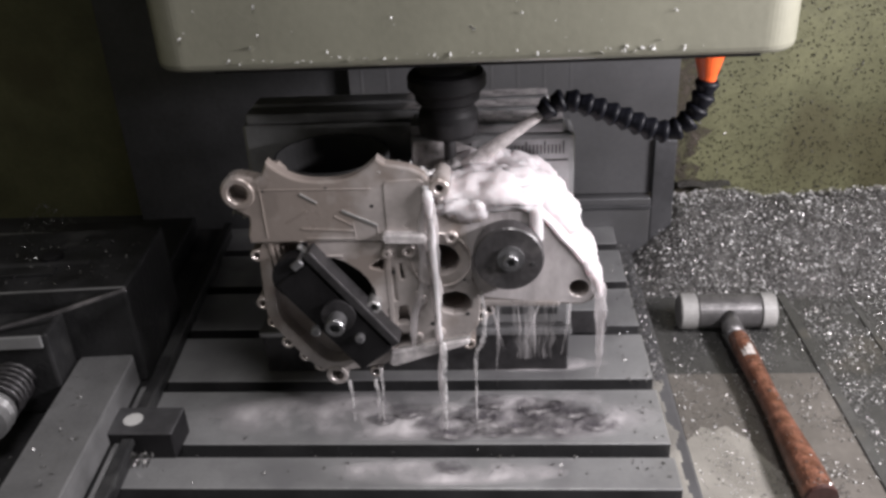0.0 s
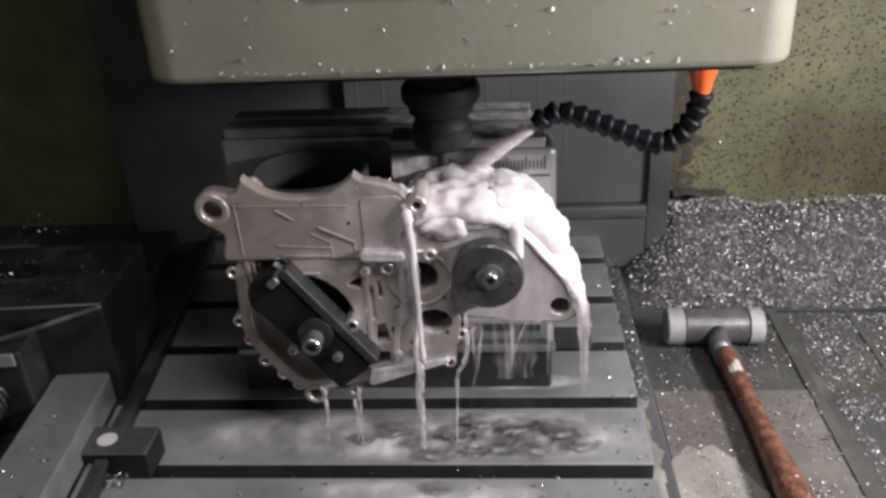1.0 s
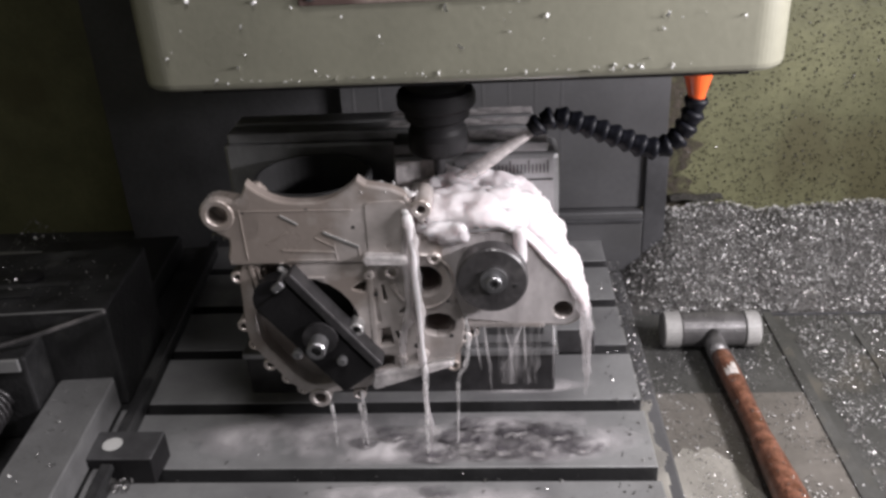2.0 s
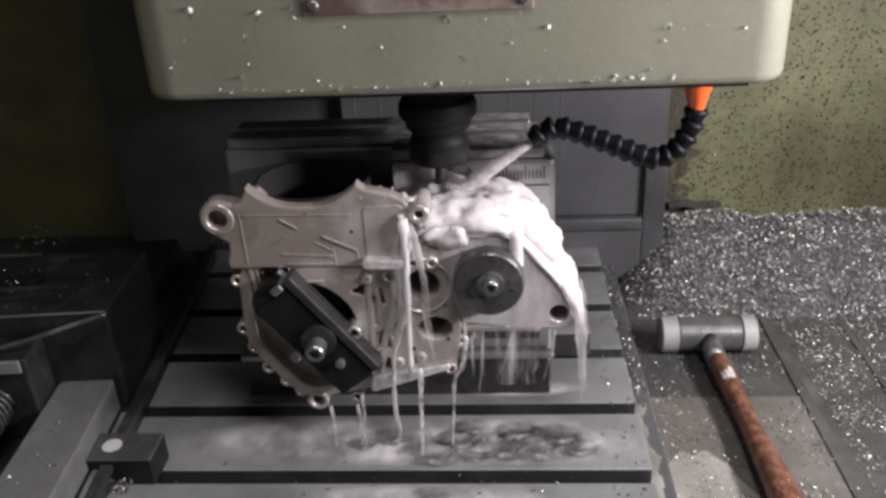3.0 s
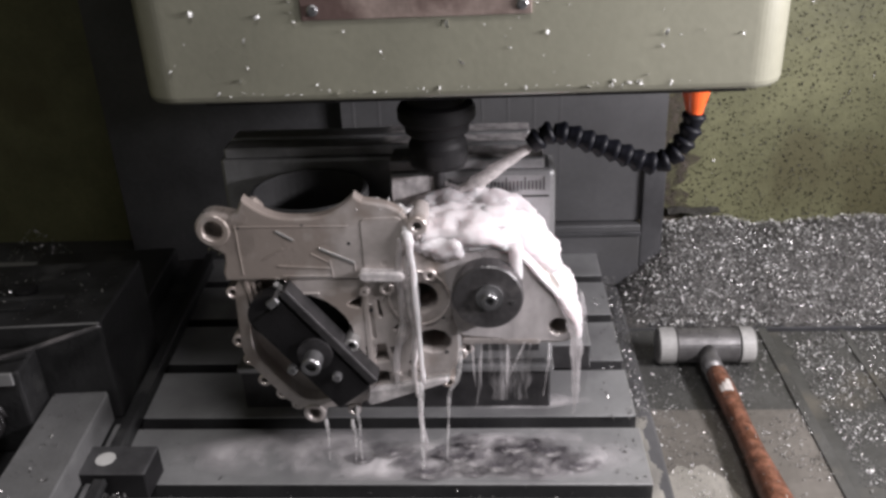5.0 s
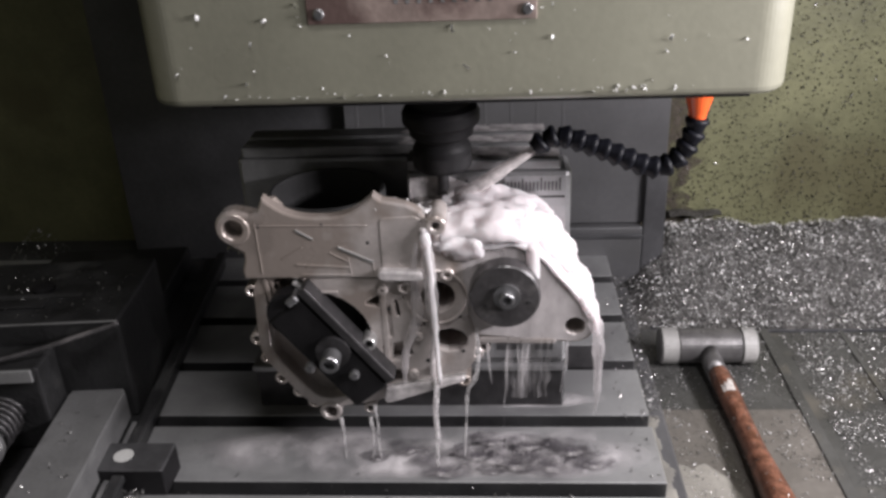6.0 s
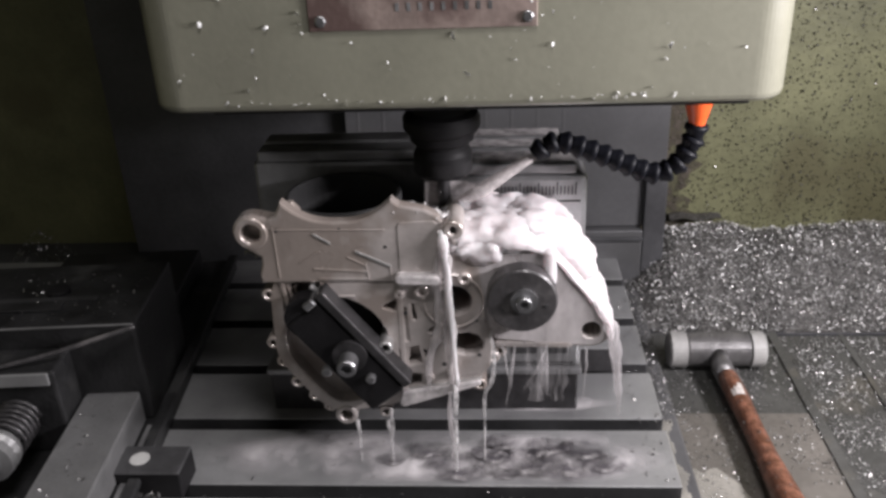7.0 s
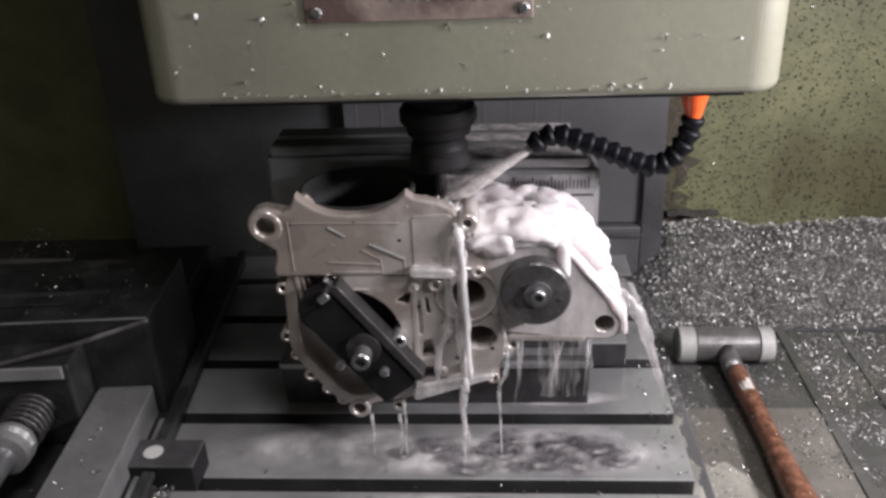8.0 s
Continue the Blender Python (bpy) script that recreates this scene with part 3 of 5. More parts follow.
    ring("screw_boss", -0.0155, 0.1235, 0.0060, 0.0026, F + 0.001, F + 0.02)
    ring("bore_boss", -0.0560, 0.1778, 0.0275, 0.0250, F - 0.0032, F + 0.008)
    part("upright_peg", lathe([(0.0062, 0.196), (0.0062, 0.2240), (0.0055, 0.2265), (0.003, 0.2275)], (0.0275, F - 0.001, 0), "z", 18), MILK, t, "upright cast peg coated in white coolant")
    # raised boss with its ledge, and the curved collar towards the nose
    part("square_boss", slab(hull([(-0.096, 0.2500, 0.005), (-0.072, 0.2500, 0.006), (-0.096, 0.210, 0.005), (-0.072, 0.210, 0.005)], 12), [(-0.0835, 0.2130, 0.0028)], F - 0.0038, F + 0.004, 0.0006), ALU, t)
    part("boss_ledge", slab(hull([(-0.101, 0.2035, 0.0042), (-0.072, 0.2030, 0.0045)], 16), [], F - 0.011, F + 0.006, 0.0025), ALUCUT, t, "bright wet ledge of the boss")
    part("boss_ledge", slab(hull([(-0.101, 0.1960, 0.0035), (-0.095, 0.1955, 0.0035)], 12), [], F - 0.003, F + 0.008, 0.0015), ALU, t)
    collar = smooth_line([(-0.0555, F - 0.001, 0.242), (-0.0515, F - 0.001, 0.2310), (-0.0440, F - 0.001, 0.2210), (-0.0320, F - 0.001, 0.2165), (-0.0190, F - 0.001, 0.2175)], 6)
    part("collar", tube(collar, [0.0030] * len(collar), 12), ALU, t, "curved collar of the casting", True)
    # ribs and webs; thin strokes shape glints, one a bar's reflective edge
    for x0, z0, x1, z1, r, y in ((-0.1722, 0.2443, -0.1594, 0.2362, 0.0010, F - 0.0040), (-0.1373, 0.2279, -0.109, 0.214, 0.0012, F - 0.0042), (-0.109, 0.214, -0.1083, 0.2005, 0.0008, F - 0.0036),
                                 (-0.1745, 0.2114, -0.1304, 0.2088, 0.0012, F - 0.0036), (-0.1298, 0.217, -0.128, 0.2010, 0.0007, F - 0.0036), (-0.145, 0.2226, -0.130, 0.2142, 0.0008, F - 0.0036), (-0.1714, 0.202, -0.1294, 0.2016, 0.0008, F - 0.0036),
                                 (-0.1872, 0.2176, -0.1689, 0.2283, 0.0007, F - 0.0036), (-0.208, 0.2490, -0.112, 0.2480, 0.0007, F - 0.0036), (-0.1797, 0.1942, -0.1633, 0.1828, 0.0014, F - 0.006), (-0.1632, 0.1839, -0.1431, 0.1837, 0.0010, F - 0.0028), (-0.207, 0.250, -0.206, 0.204, 0.0007, F - 0.0036),
                                 (-0.2065, 0.196, -0.1975, 0.140, 0.0018, F - 0.001), (-0.2015, 0.193, -0.1905, 0.136, 0.0014, F + 0.001), (-0.1965, 0.190, -0.1855, 0.138, 0.0010, F + 0.004), (-0.1030, 0.192, -0.1030, 0.112, 0.0022, F - 0.0021), 
                                 (-0.086, 0.176, -0.071, 0.152, 0.0018, F - 0.0021), (-0.1175, 0.131, -0.1095, 0.104, 0.0012, F - 0.0026), (0.034, 0.160, 0.046, 0.176, 0.0012, F + 0.002)):
        part("rib", slab(hull([(x0, z0, r), (x1, z1, r)], 12), [], y, F + 0.018, 0.0006), ALUCUT if y < F - 0.0038 else ALU, t)
    # pits are flat discs, dark as the shade in a drilled hole
    for x, z, r, y in ((-0.2045, 0.2485, 0.0018, F - 0.0032), (-0.150, 0.249, 0.0016, F - 0.0032), (-0.112, 0.232, 0.0016, F - 0.0032), (-0.0985, 0.166, 0.0018, F - 0.0018), (-0.0795, 0.166, 0.0022, F - 0.0018), (-0.070, 0.156, 0.0018, F - 0.0018), (-0.066, 0.112, 0.0022, F - 0.0018), (-0.034, 0.122, 0.0018, F - 0.0018), (-0.036, 0.158, 0.0018, F - 0.0018)):
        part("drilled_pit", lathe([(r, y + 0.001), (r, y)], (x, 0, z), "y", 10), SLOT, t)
    for x, z, r in ((-0.080, 0.098, 0.0042), (-0.060, 0.1035, 0.0045), (-0.103, 0.186, 0.0045), (-0.074, 0.138, 0.0040)):
        part("cast_pad", lathe([(r + 0.001, F), (r, F - 0.004), (r - 0.001, F - 0.0048), (0.0012, F - 0.0048), (0.0012, F - 0.002)], (x, 0, z), "y", 16), ALU, t)
    part("lower_shelf", slab(hull([(-0.104, 0.0725, 0.005), (-0.103, 0.0815, 0.004), (-0.036, 0.0945, 0.0035)], 12), [], F - 0.006, B, 0.0015), ALUCUT, t, "bright wet lower edge")
    part("lower_shelf", slab(hull([(-0.018, 0.133, 0.003), (0.046, 0.132, 0.003)], 12), [], F - 0.002, B, 0.0015), ALU, t)
    part("locating_peg", lathe([(0.009, 0.0), (0.008, 0.003), (0.005, 0.007), (0.003, 0.010)], (-0.195, F + 0.02, 0.256), "z", 12), ALU, t)
    # cylinder mouth, open upwards; its near-black colour stands for the shade inside
    bm = bmesh.new()
    n = 40
    rings = []
    for r, z in ((1.0, 0.10), (1.0, 0.2505), (1.02, 0.252), (1.08, 0.252), (1.10, 0.250), (1.10, 0.16)):
        rings.append([bm.verts.new((-0.158 + 0.049 * r * math.cos(2 * math.pi * k / n), 0.7265 + 0.0465 * r * math.sin(2 * math.pi * k / n), z)) for k in range(n)])
    for a, b in zip(rings, rings[1:]):
        for k in range(n):
            bm.faces.new((a[k], a[(k + 1) % n], b[(k + 1) % n], b[k]))
    bmesh.ops.recalc_face_normals(bm, faces=bm.faces)
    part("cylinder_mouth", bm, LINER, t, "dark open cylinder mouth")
    return t


RIDERS.append(crankcase())


def clamp_disc():
    t = thing("clamp_washer", (0.003, 0.645, 0.190), "thick dark steel clamping disc bolted to the crankcase", "clamp")
    part("disc", lathe([(0.010, 0.654), (0.0294, 0.654), (0.0302, 0.652), (0.0302, 0.6375), (0.0287, 0.636), (0.006, 0.636)], (0.0035, 0, 0.1865), "y", 40, True), DISCSTEEL, t, smooth=False)
    bolt(t, 0.005, 0.628, 0.1875, 0.0066, 0.024)
    part("small_washer", lathe([(0.005, 0.636), (0.0115, 0.636), (0.0115, 0.633), (0.005, 0.633)], (0.005, 0, 0.188), "y", 28), STEEL, t)
    # pin holes are flat discs with the shade of a hole as colour
    for a in (0.3, 3.6):
        part("pin_hole", lathe([(0.0016, 0.637), (0.0016, 0.6352)], (0.005 + 0.020 * math.cos(a), 0, 0.188 - 0.020 * abs(math.sin(a))), "y", 10), SLOT, t)
    return t


RIDERS.append(clamp_disc())


def clamp_strap():
    t = thing("clamp_strap", (-0.150, 0.645, 0.132), "black steel strap clamp bolted across the gear housing", "clamp")
    turn = Matrix.Translation((-0.152, 0, 0.131)) @ Matrix.Rotation(radians(52.5), 4, "Y")
    bm = merge(box(-0.056, 0.058, 0.636, 0.654, -0.020, 0.018, 0.002), lathe([(0.0205, 0.638), (0.0205, 0.653)], (-0.050, 0, -0.001), "y", 24))
    bmesh.ops.transform(bm, matrix=turn, verts=bm.verts)
    part("strap", bm, BLACK, t)
    bm = box(-0.062, 0.056, 0.634, 0.655, 0.0205, 0.0290, 0.0015)
    bmesh.ops.transform(bm, matrix=turn, verts=bm.verts)
    part("side_bar", bm, BLACKPLATE, t, "dark grey bar along the strap")
    # small bright piece that holds the glint at the strap's end
    bm = box(-0.063, -0.056, 0.633, 0.655, 0.006, 0.017, 0.0015)
    bmesh.ops.transform(bm, matrix=turn, verts=bm.verts)
    part("stop", bm, STEEL, t, "end stop, bright to carry a glint")
    bolt(t, -0.148, 0.612, 0.134, 0.0085, 0.045)
    part("washer", lathe([(0.005, 0.636), (0.0155, 0.636), (0.0155, 0.632), (0.005, 0.632)], (-0.148, 0, 0.134), "y", 28), BLACKPLATE, t)
    for x, z in ((-0.170, 0.118), (-0.131, 0.110)):
        part("set_screw", lathe([(0.0045, 0.637), (0.0045, 0.632), (0.003, 0.631)], (x, 0, z), "y", 14), STEEL, t)
    return t


RIDERS.append(clamp_strap())


def small_block(x0, x1, y0, y1, z1, name, label, m):
    bm = box(x0, x1, y0, y1, 0.0, z1, 0.0015)
    return solo(name, bm, m, ((x0 + x1) / 2, (y0 + y1) / 2, 0.0), label, "steel block")


STOP = small_block(0.070, 0.112, 0.802, 0.852, 0.032, "stop_block", "small steel stop block on the table, its top coloured as lit", BLACKPLATE)
# pale top and dark sides hold the light from above as colour
STOP.data.materials.append(IRON)
for f in STOP.data.polygons:
    f.material_index = 1 if f.normal.z > 0.3 else 0
RIDERS.append(STOP)


def dotted_block():
    t = thing("setting_block", (-0.34, 0.618, 0.0), "dark steel block with a white paint dot beside the vise", "steel block")
    block = part("block", box(-0.374, -0.310, 0.599, 0.638, 0.0, 0.030, 0.0015), BLACK, t)
    # paler top, black sides: weak front light is put into the colours
    block.data.materials.append(TOPSTEEL)
    for f in block.data.polygons:
        f.material_index = 1 if f.normal.z > 0.3 else 0
    part("paint_dot", lathe([(0.0092, 0.0300), (0.0092, 0.0304)], (-0.3535, 0.619, 0), "z", 26), WHITE, t, "round white paint dot")
    return t


RIDERS.append(dotted_block())


def machine_vise():
    """A long machine vise, set a few degrees askew on the table; local x across, y along, origin at its front rail's corner."""
    t = thing("machine_vise", (0, 0, 0), "dark grey machine vise on the table with a bright rail", "vise")
    part("base", box(-0.30, 0.020, -0.26, 0.36, 0.0, 0.016, 0.002), VISEPAINT, t)
    part("base_edge", box(0.012, 0.024, -0.26, 0.36, 0.016, 0.024, 0.002), VISEPAINT, t)
    part("rail", box(-0.056, 0.0, -0.27, -0.002, 0.0165, 0.050, 0.0015), RAIL, t, "grey ground guide rail")
    part("rail", box(-0.200, -0.144, -0.27, -0.002, 0.0165, 0.050, 0.0015), RAIL, t, "grey ground guide rail")
    # pale strip paints the glint of the wet edge
    part("wet_edge", box(0.004, 0.009, -0.26, -0.012, 0.0162, 0.0182, 0.0006), IRON, t, "wet edge beside the rail, pale for its glint")
    part("jaw_body", box(-0.215, 0.008, 0.0, 0.135, 0.0165, 0.130, 0.003), VISEPAINT, t)
    part("rear_slide", box(-0.20, -0.02, 0.136, 0.34, 0.0165, 0.045, 0.003), VISEPAINT, t)
    part("screw_housing", box(-0.20, -0.058, -0.045, -0.001, 0.0165, 0.108, 0.003), VISEPAINT, t)
    part("housing_face", box(-0.20, -0.062, -0.049, -0.0455, 0.095, 0.1085, 0.001), IRON, t, "bright upper edge of the housing")
    part("jaw_bolt", lathe([(0.012, 0.130), (0.012, 0.134), (0.009, 0.135)], (-0.09, 0.07, 0), "z", 20), BLACK, t)
    part("jaw_edge", box(-0.208, 0.0075, -0.0008, 0.0012, 0.1285, 0.1303, 0.0004, 1), RAIL, t, "paler upper edge of the jaw")
    part("rail_end", box(-0.054, -0.002, -0.0018, -0.0004, 0.046, 0.0506, 0.0003, 1), EDGESTEEL, t, "bright end of the rail")
    part("jaw_plate", box(-0.16, -0.075, 0.030, 0.046, 0.1302, 0.1330, 0.001), VISEPAINT, t)
    part("jaw_groove", box(-0.17, -0.045, 0.05, 0.058, 0.1302, 0.1312, 0.0), SLOT, t)
    part("screw", lathe([(0.012, -0.05), (0.012, -0.24), (0.016, -0.24), (0.016, -0.26)], (-0.098, 0, 0.062), "y", 24), STEEL, t, "round vise screw")
    part("screw_nut", lathe([(0.012, -0.092), (0.021, -0.094), (0.022, -0.100), (0.019, -0.104), (0.022, -0.108), (0.021, -0.116), (0.012, -0.118)], (-0.098, 0, 0.062), "y", 28), RAIL, t, "grey turned collar")
    line = [(-0.098 + 0.0195 * math.cos(k * 0.5), -0.050 - 0.00055 * k, 0.062 + 0.0195 * math.sin(k * 0.5)) for k in range(70)]
    part("spring", tube(line, [0.0024] * len(line), 7), BLACKPLATE, t, "dark coil spring round the vise screw", True)
    return t


def loose_rod():
    ps = [(-0.3655, 0.6905, 0.1312), (-0.40, 0.678, 0.1250), (-0.44, 0.664, 0.1175), (-0.50, 0.644, 0.1108)]
    return solo("thin_rod", tube(smooth_line(ps), [0.0024] * 19, 10), DISCSTEEL, (-0.45, 0.685, 0.1305), "thin dark metal rod lying on the vise", "metal rod", smooth=True)


VISE = machine_vise()
VISE_AT = pose(-0.378, 0.697, 0.0, 0, 0, 4.2)
ROD = loose_rod()
RIDERS.append(ROD)


def table_swarf():
    """Chips caught along the vise, the block and the table's end."""
    t = thing("table_swarf", (-0.2, 0.8, 0.0), "scattered bright swarf on the wet table", "metal chips", kind="stuff")
    rnd = random.Random(21)
    spots = []
    for k in range(240):
        u = rnd.random()
        spots.append(((-0.356 + 0.006 * rnd.random() - 0.012 * u, 0.56 + 0.16 * u, 0.002 + 0.004 * rnd.random()), (0, 0, 1)))
    for k in range(160):
        spots.append(((-0.362 + 0.03 * rnd.random(), 0.583 + 0.016 * rnd.random(), 0.002 + 0.007 * rnd.random()), (0, 0, 1)))
    for k in range(1300):
        u = rnd.random() ** 0.8
        spots.append(((0.150 + 0.022 * rnd.random(), 0.74 + 0.32 * u, -0.027 + 0.005 * rnd.random()), (0, 0, 1)))
    for k in range(90):
        spots.append(((0.12 + 0.03 * rnd.random(), 0.57 + 0.4 * rnd.random(), 0.001), (0, 0, 1)))
    for k in range(110):
        spots.append(((-0.32 + 0.45 * rnd.random(), 0.565 + 0.13 * rnd.random(), 0.001), (0, 0, 1)))
    for k in range(60):
        spots.append(((-0.43 + 0.05 * rnd.random(), 0.5 + 0.18 * rnd.random(), 0.0512), (0, 0, 1)))
    for k in range(90):
        spots.append(((-0.55 + 0.17 * rnd.random(), 0.70 + 0.1 * rnd.random(), 0.1312), (0, 0, 1)))
    part("loose_chips", flakes(spots, 0.0031, 22, 0.6), CHIP, t)
    spots = [((-0.235 + 0.018 * rnd.random(), 0.655 + 0.02 * rnd.random(), 0.222 + 0.008 * rnd.random()), (0, 0, 1)) for k in range(50)]
    part("caught_chips", flakes(spots, 0.005, 23, 0.8), CHIP, t)
    return t


RIDERS.append(table_swarf())


# ---- way covers, mallet ----
def way_cover(name, x0, x1, z, m, label):
    t = thing(name, ((x0 + x1) / 2, 0.75, z), label, "way cover")
    part("sheet", box(x0, x1, 0.30, 0.953, z - 0.003, z, 0.001), m, t)
    part("lip", box(x1 - 0.012, x1, 0.30, 0.953, z + 0.0002, z + 0.0028, 0.001), m, t)
    return t


COVER_A = way_cover("inner_way_cover", 0.10, 0.356, -0.0450, TRAY, "wet grey telescopic way cover littered with swarf")
COVER_B = way_cover("outer_way_cover", 0.30, 0.98, -0.0492, TRAY, "grey telescopic way cover littered with swarf")
COVER_C = way_cover("side_way_cover", -1.09, -0.60, -0.070, DARKSHEET, "dark telescopic way cover")
part("raised_seam", box(0.43, 0.437, 0.30, 0.953, -0.049, -0.0465, 0.001), TRAY, COVER_B)
part("stained_plate", box(0.1785, 0.343, 0.31, 0.786, -0.0449, -0.0438, 0.0004), TRAYWARM, COVER_A, "grey-brown plate of the way cover")
COVERED += [COVER_A]
SHIFTY += [COVER_B, COVER_C]


def cover_swarf(name, x0, x1, z, n, seed, rider):
    t = thing(name, ((x0 + x1) / 2, 0.75, z), "bright swarf strewn over the way cover", "metal chips", kind="stuff")
    rnd = random.Random(seed)
    spots = []
    while len(spots) < n:
        x, y = x0 + (x1 - x0) * rnd.random(), 0.5 + 0.45 * rnd.random()
        if noise.noise(Vector((x * 22, y * 22, seed))) + 0.45 > rnd.random():
            spots.append(((x, y, z + 0.0012), (0, 0, 1)))
    if x0 > 0.3:
        for seam in (0.3585, 0.4275, 0.4395, 0.505):
            spots += [((seam + rnd.gauss(0, 0.0016), 0.5 + 0.45 * rnd.random(), z + 0.0016), (0, 0, 1)) for k in range(260)]
    part("loose_chips", flakes(spots, 0.0020, seed + 1, 0.45), CHIP, t)
    part("bright_chips", flakes(spots[::4], 0.0019, seed + 2, 0.5), GLINTCHIP, t, "pale chips that paint glints in the swarf")
    rider.append(t)


cover_swarf("inner_cover_swarf", 0.18, 0.352, -0.0438, 3600, 31, COVERED)
cover_swarf("outer_cover_swarf", 0.360, 0.62, -0.049, 21000, 33, SHIFTY)


def puddle():
    bm = bmesh.new()
    n = 44
    top = [bm.verts.new((0.208 + (0.050 + 0.014 * noise.noise(Vector((math.cos(2 * math.pi * k / n) * 1.6, math.sin(2 * math.pi * k / n) * 1.6, 4)))) * math.cos(2 * math.pi * k / n), 0.60 + 0.094 * math.sin(2 * math.pi * k / n) * (1 + 0.12 * noise.noise(Vector((k * 0.5, 0, 5)))), -0.0426)) for k in range(n)]
    f = bm.faces.new(top)
    ext = bmesh.ops.extrude_face_region(bm, geom=[f])
    bmesh.ops.translate(bm, verts=[v for v in ext["geom"] if isinstance(v, bmesh.types.BMVert)], vec=(0, 0, -0.001))
    bmesh.ops.recalc_face_normals(bm, faces=bm.faces)
    return solo("coolant_puddle", bm, POOL, (0.222, 0.60, -0.0434), "shallow milky coolant puddle on the way cover", "puddle")


COVERED.append(puddle())


def mallet():
    t = thing("nylon_mallet", (0.262, 0.85, -0.045), "nylon-faced steel mallet with a worn wooden handle", "hammer")
    ax = (0, 0.882, -0.022)
    part("barrel", lathe([(0.012, 0.2275), (0.0195, 0.2275), (0.0205, 0.229), (0.0205, 0.299), (0.0195, 0.3005), (0.012, 0.3005)], ax, "x", 32), MALLET, t, smooth=False)
    part("face", lathe([(0.019, 0.2065), (0.0215, 0.2085), (0.0218, 0.2265), (0.0195, 0.2272)], ax, "x", 32), NYLON, t, "pale nylon face")
    part("face", lathe([(0.0195, 0.3010), (0.0218, 0.3017), (0.0215, 0.3165), (0.019, 0.3185)], ax, "x", 32), NYLON, t, "pale nylon face")
    part("neck", tube([(0.2625, 0.868, -0.023), (0.2625, 0.850, -0.024), (0.264, 0.830, -0.0245)], [0.0135, 0.0118, 0.0112], 20), MALLET, t, smooth=True)
    line = smooth_line([(0.264, 0.831, -0.0248), (0.2665, 0.79, -0.0265), (0.2690, 0.73, -0.0272), (0.2712, 0.66, -0.0268), (0.2735, 0.60, -0.0262), (0.2745, 0.578, -0.0260)], 6)
    rad = [0.0104 + 0.0052 * (i / (len(line) - 1)) ** 1.5 + 0.0012 * math.sin(i * 0.35) for i in range(len(line))]
    part("handle", tube(line, rad, 22, 0.02, 3), WOOD, t, smooth=True)
    part("handle_end", tube([(0.2745, 0.5782, -0.0260), (0.2748, 0.5745, -0.0260)], [0.0157, 0.0150], 22), WOODEND, t, "dark end of the handle")
    bm = bmesh.new()
    rows = []
    for i, y in enumerate((0.782, 0.793, 0.803)):
        c = Vector((0.2667, y, -0.0265))
        rows.append([bm.verts.new(c + Vector((0.0122 * math.sin(a), 0, 0.0122 * math.cos(a)))) for a in (-0.75, -0.35, 0.05, 0.4)])
    for a, b in zip(rows, rows[1:]):
        for k in range(3):
            bm.faces.new((a[k], a[k + 1], b[k + 1], b[k]))
    bmesh.ops.solidify(bm, geom=bm.faces, thickness=0.0005)
    rnd = random.Random(44)
    spots = []
    for k in range(100):
        u, a = rnd.random(), rnd.gauss(0, 0.6)
        i = int(u * (len(line) - 1))
        spots.append((line[i] + Vector(((rad[i] + 0.0004) * math.sin(a), 0, (rad[i] + 0.0004) * math.cos(a))), (math.sin(a), 0, math.cos(a))))
    for k in range(34):
        a = rnd.gauss(0.2, 0.6)
        spots.append(((0.23 + 0.085 * rnd.random(), 0.882 - 0.0222 * math.sin(a), -0.022 + 0.0222 * math.cos(a)), (0, -math.sin(a), math.cos(a))))
    tagged(part("stuck_swarf", flakes(spots, 0.0022, 45, 0.3), CHIP, t, "bright chips stuck to the mallet"), kind="stuff")
    part("sticker", bm, PAPER, t, "dirty white sticker")
    return t


COVERED.append(mallet())


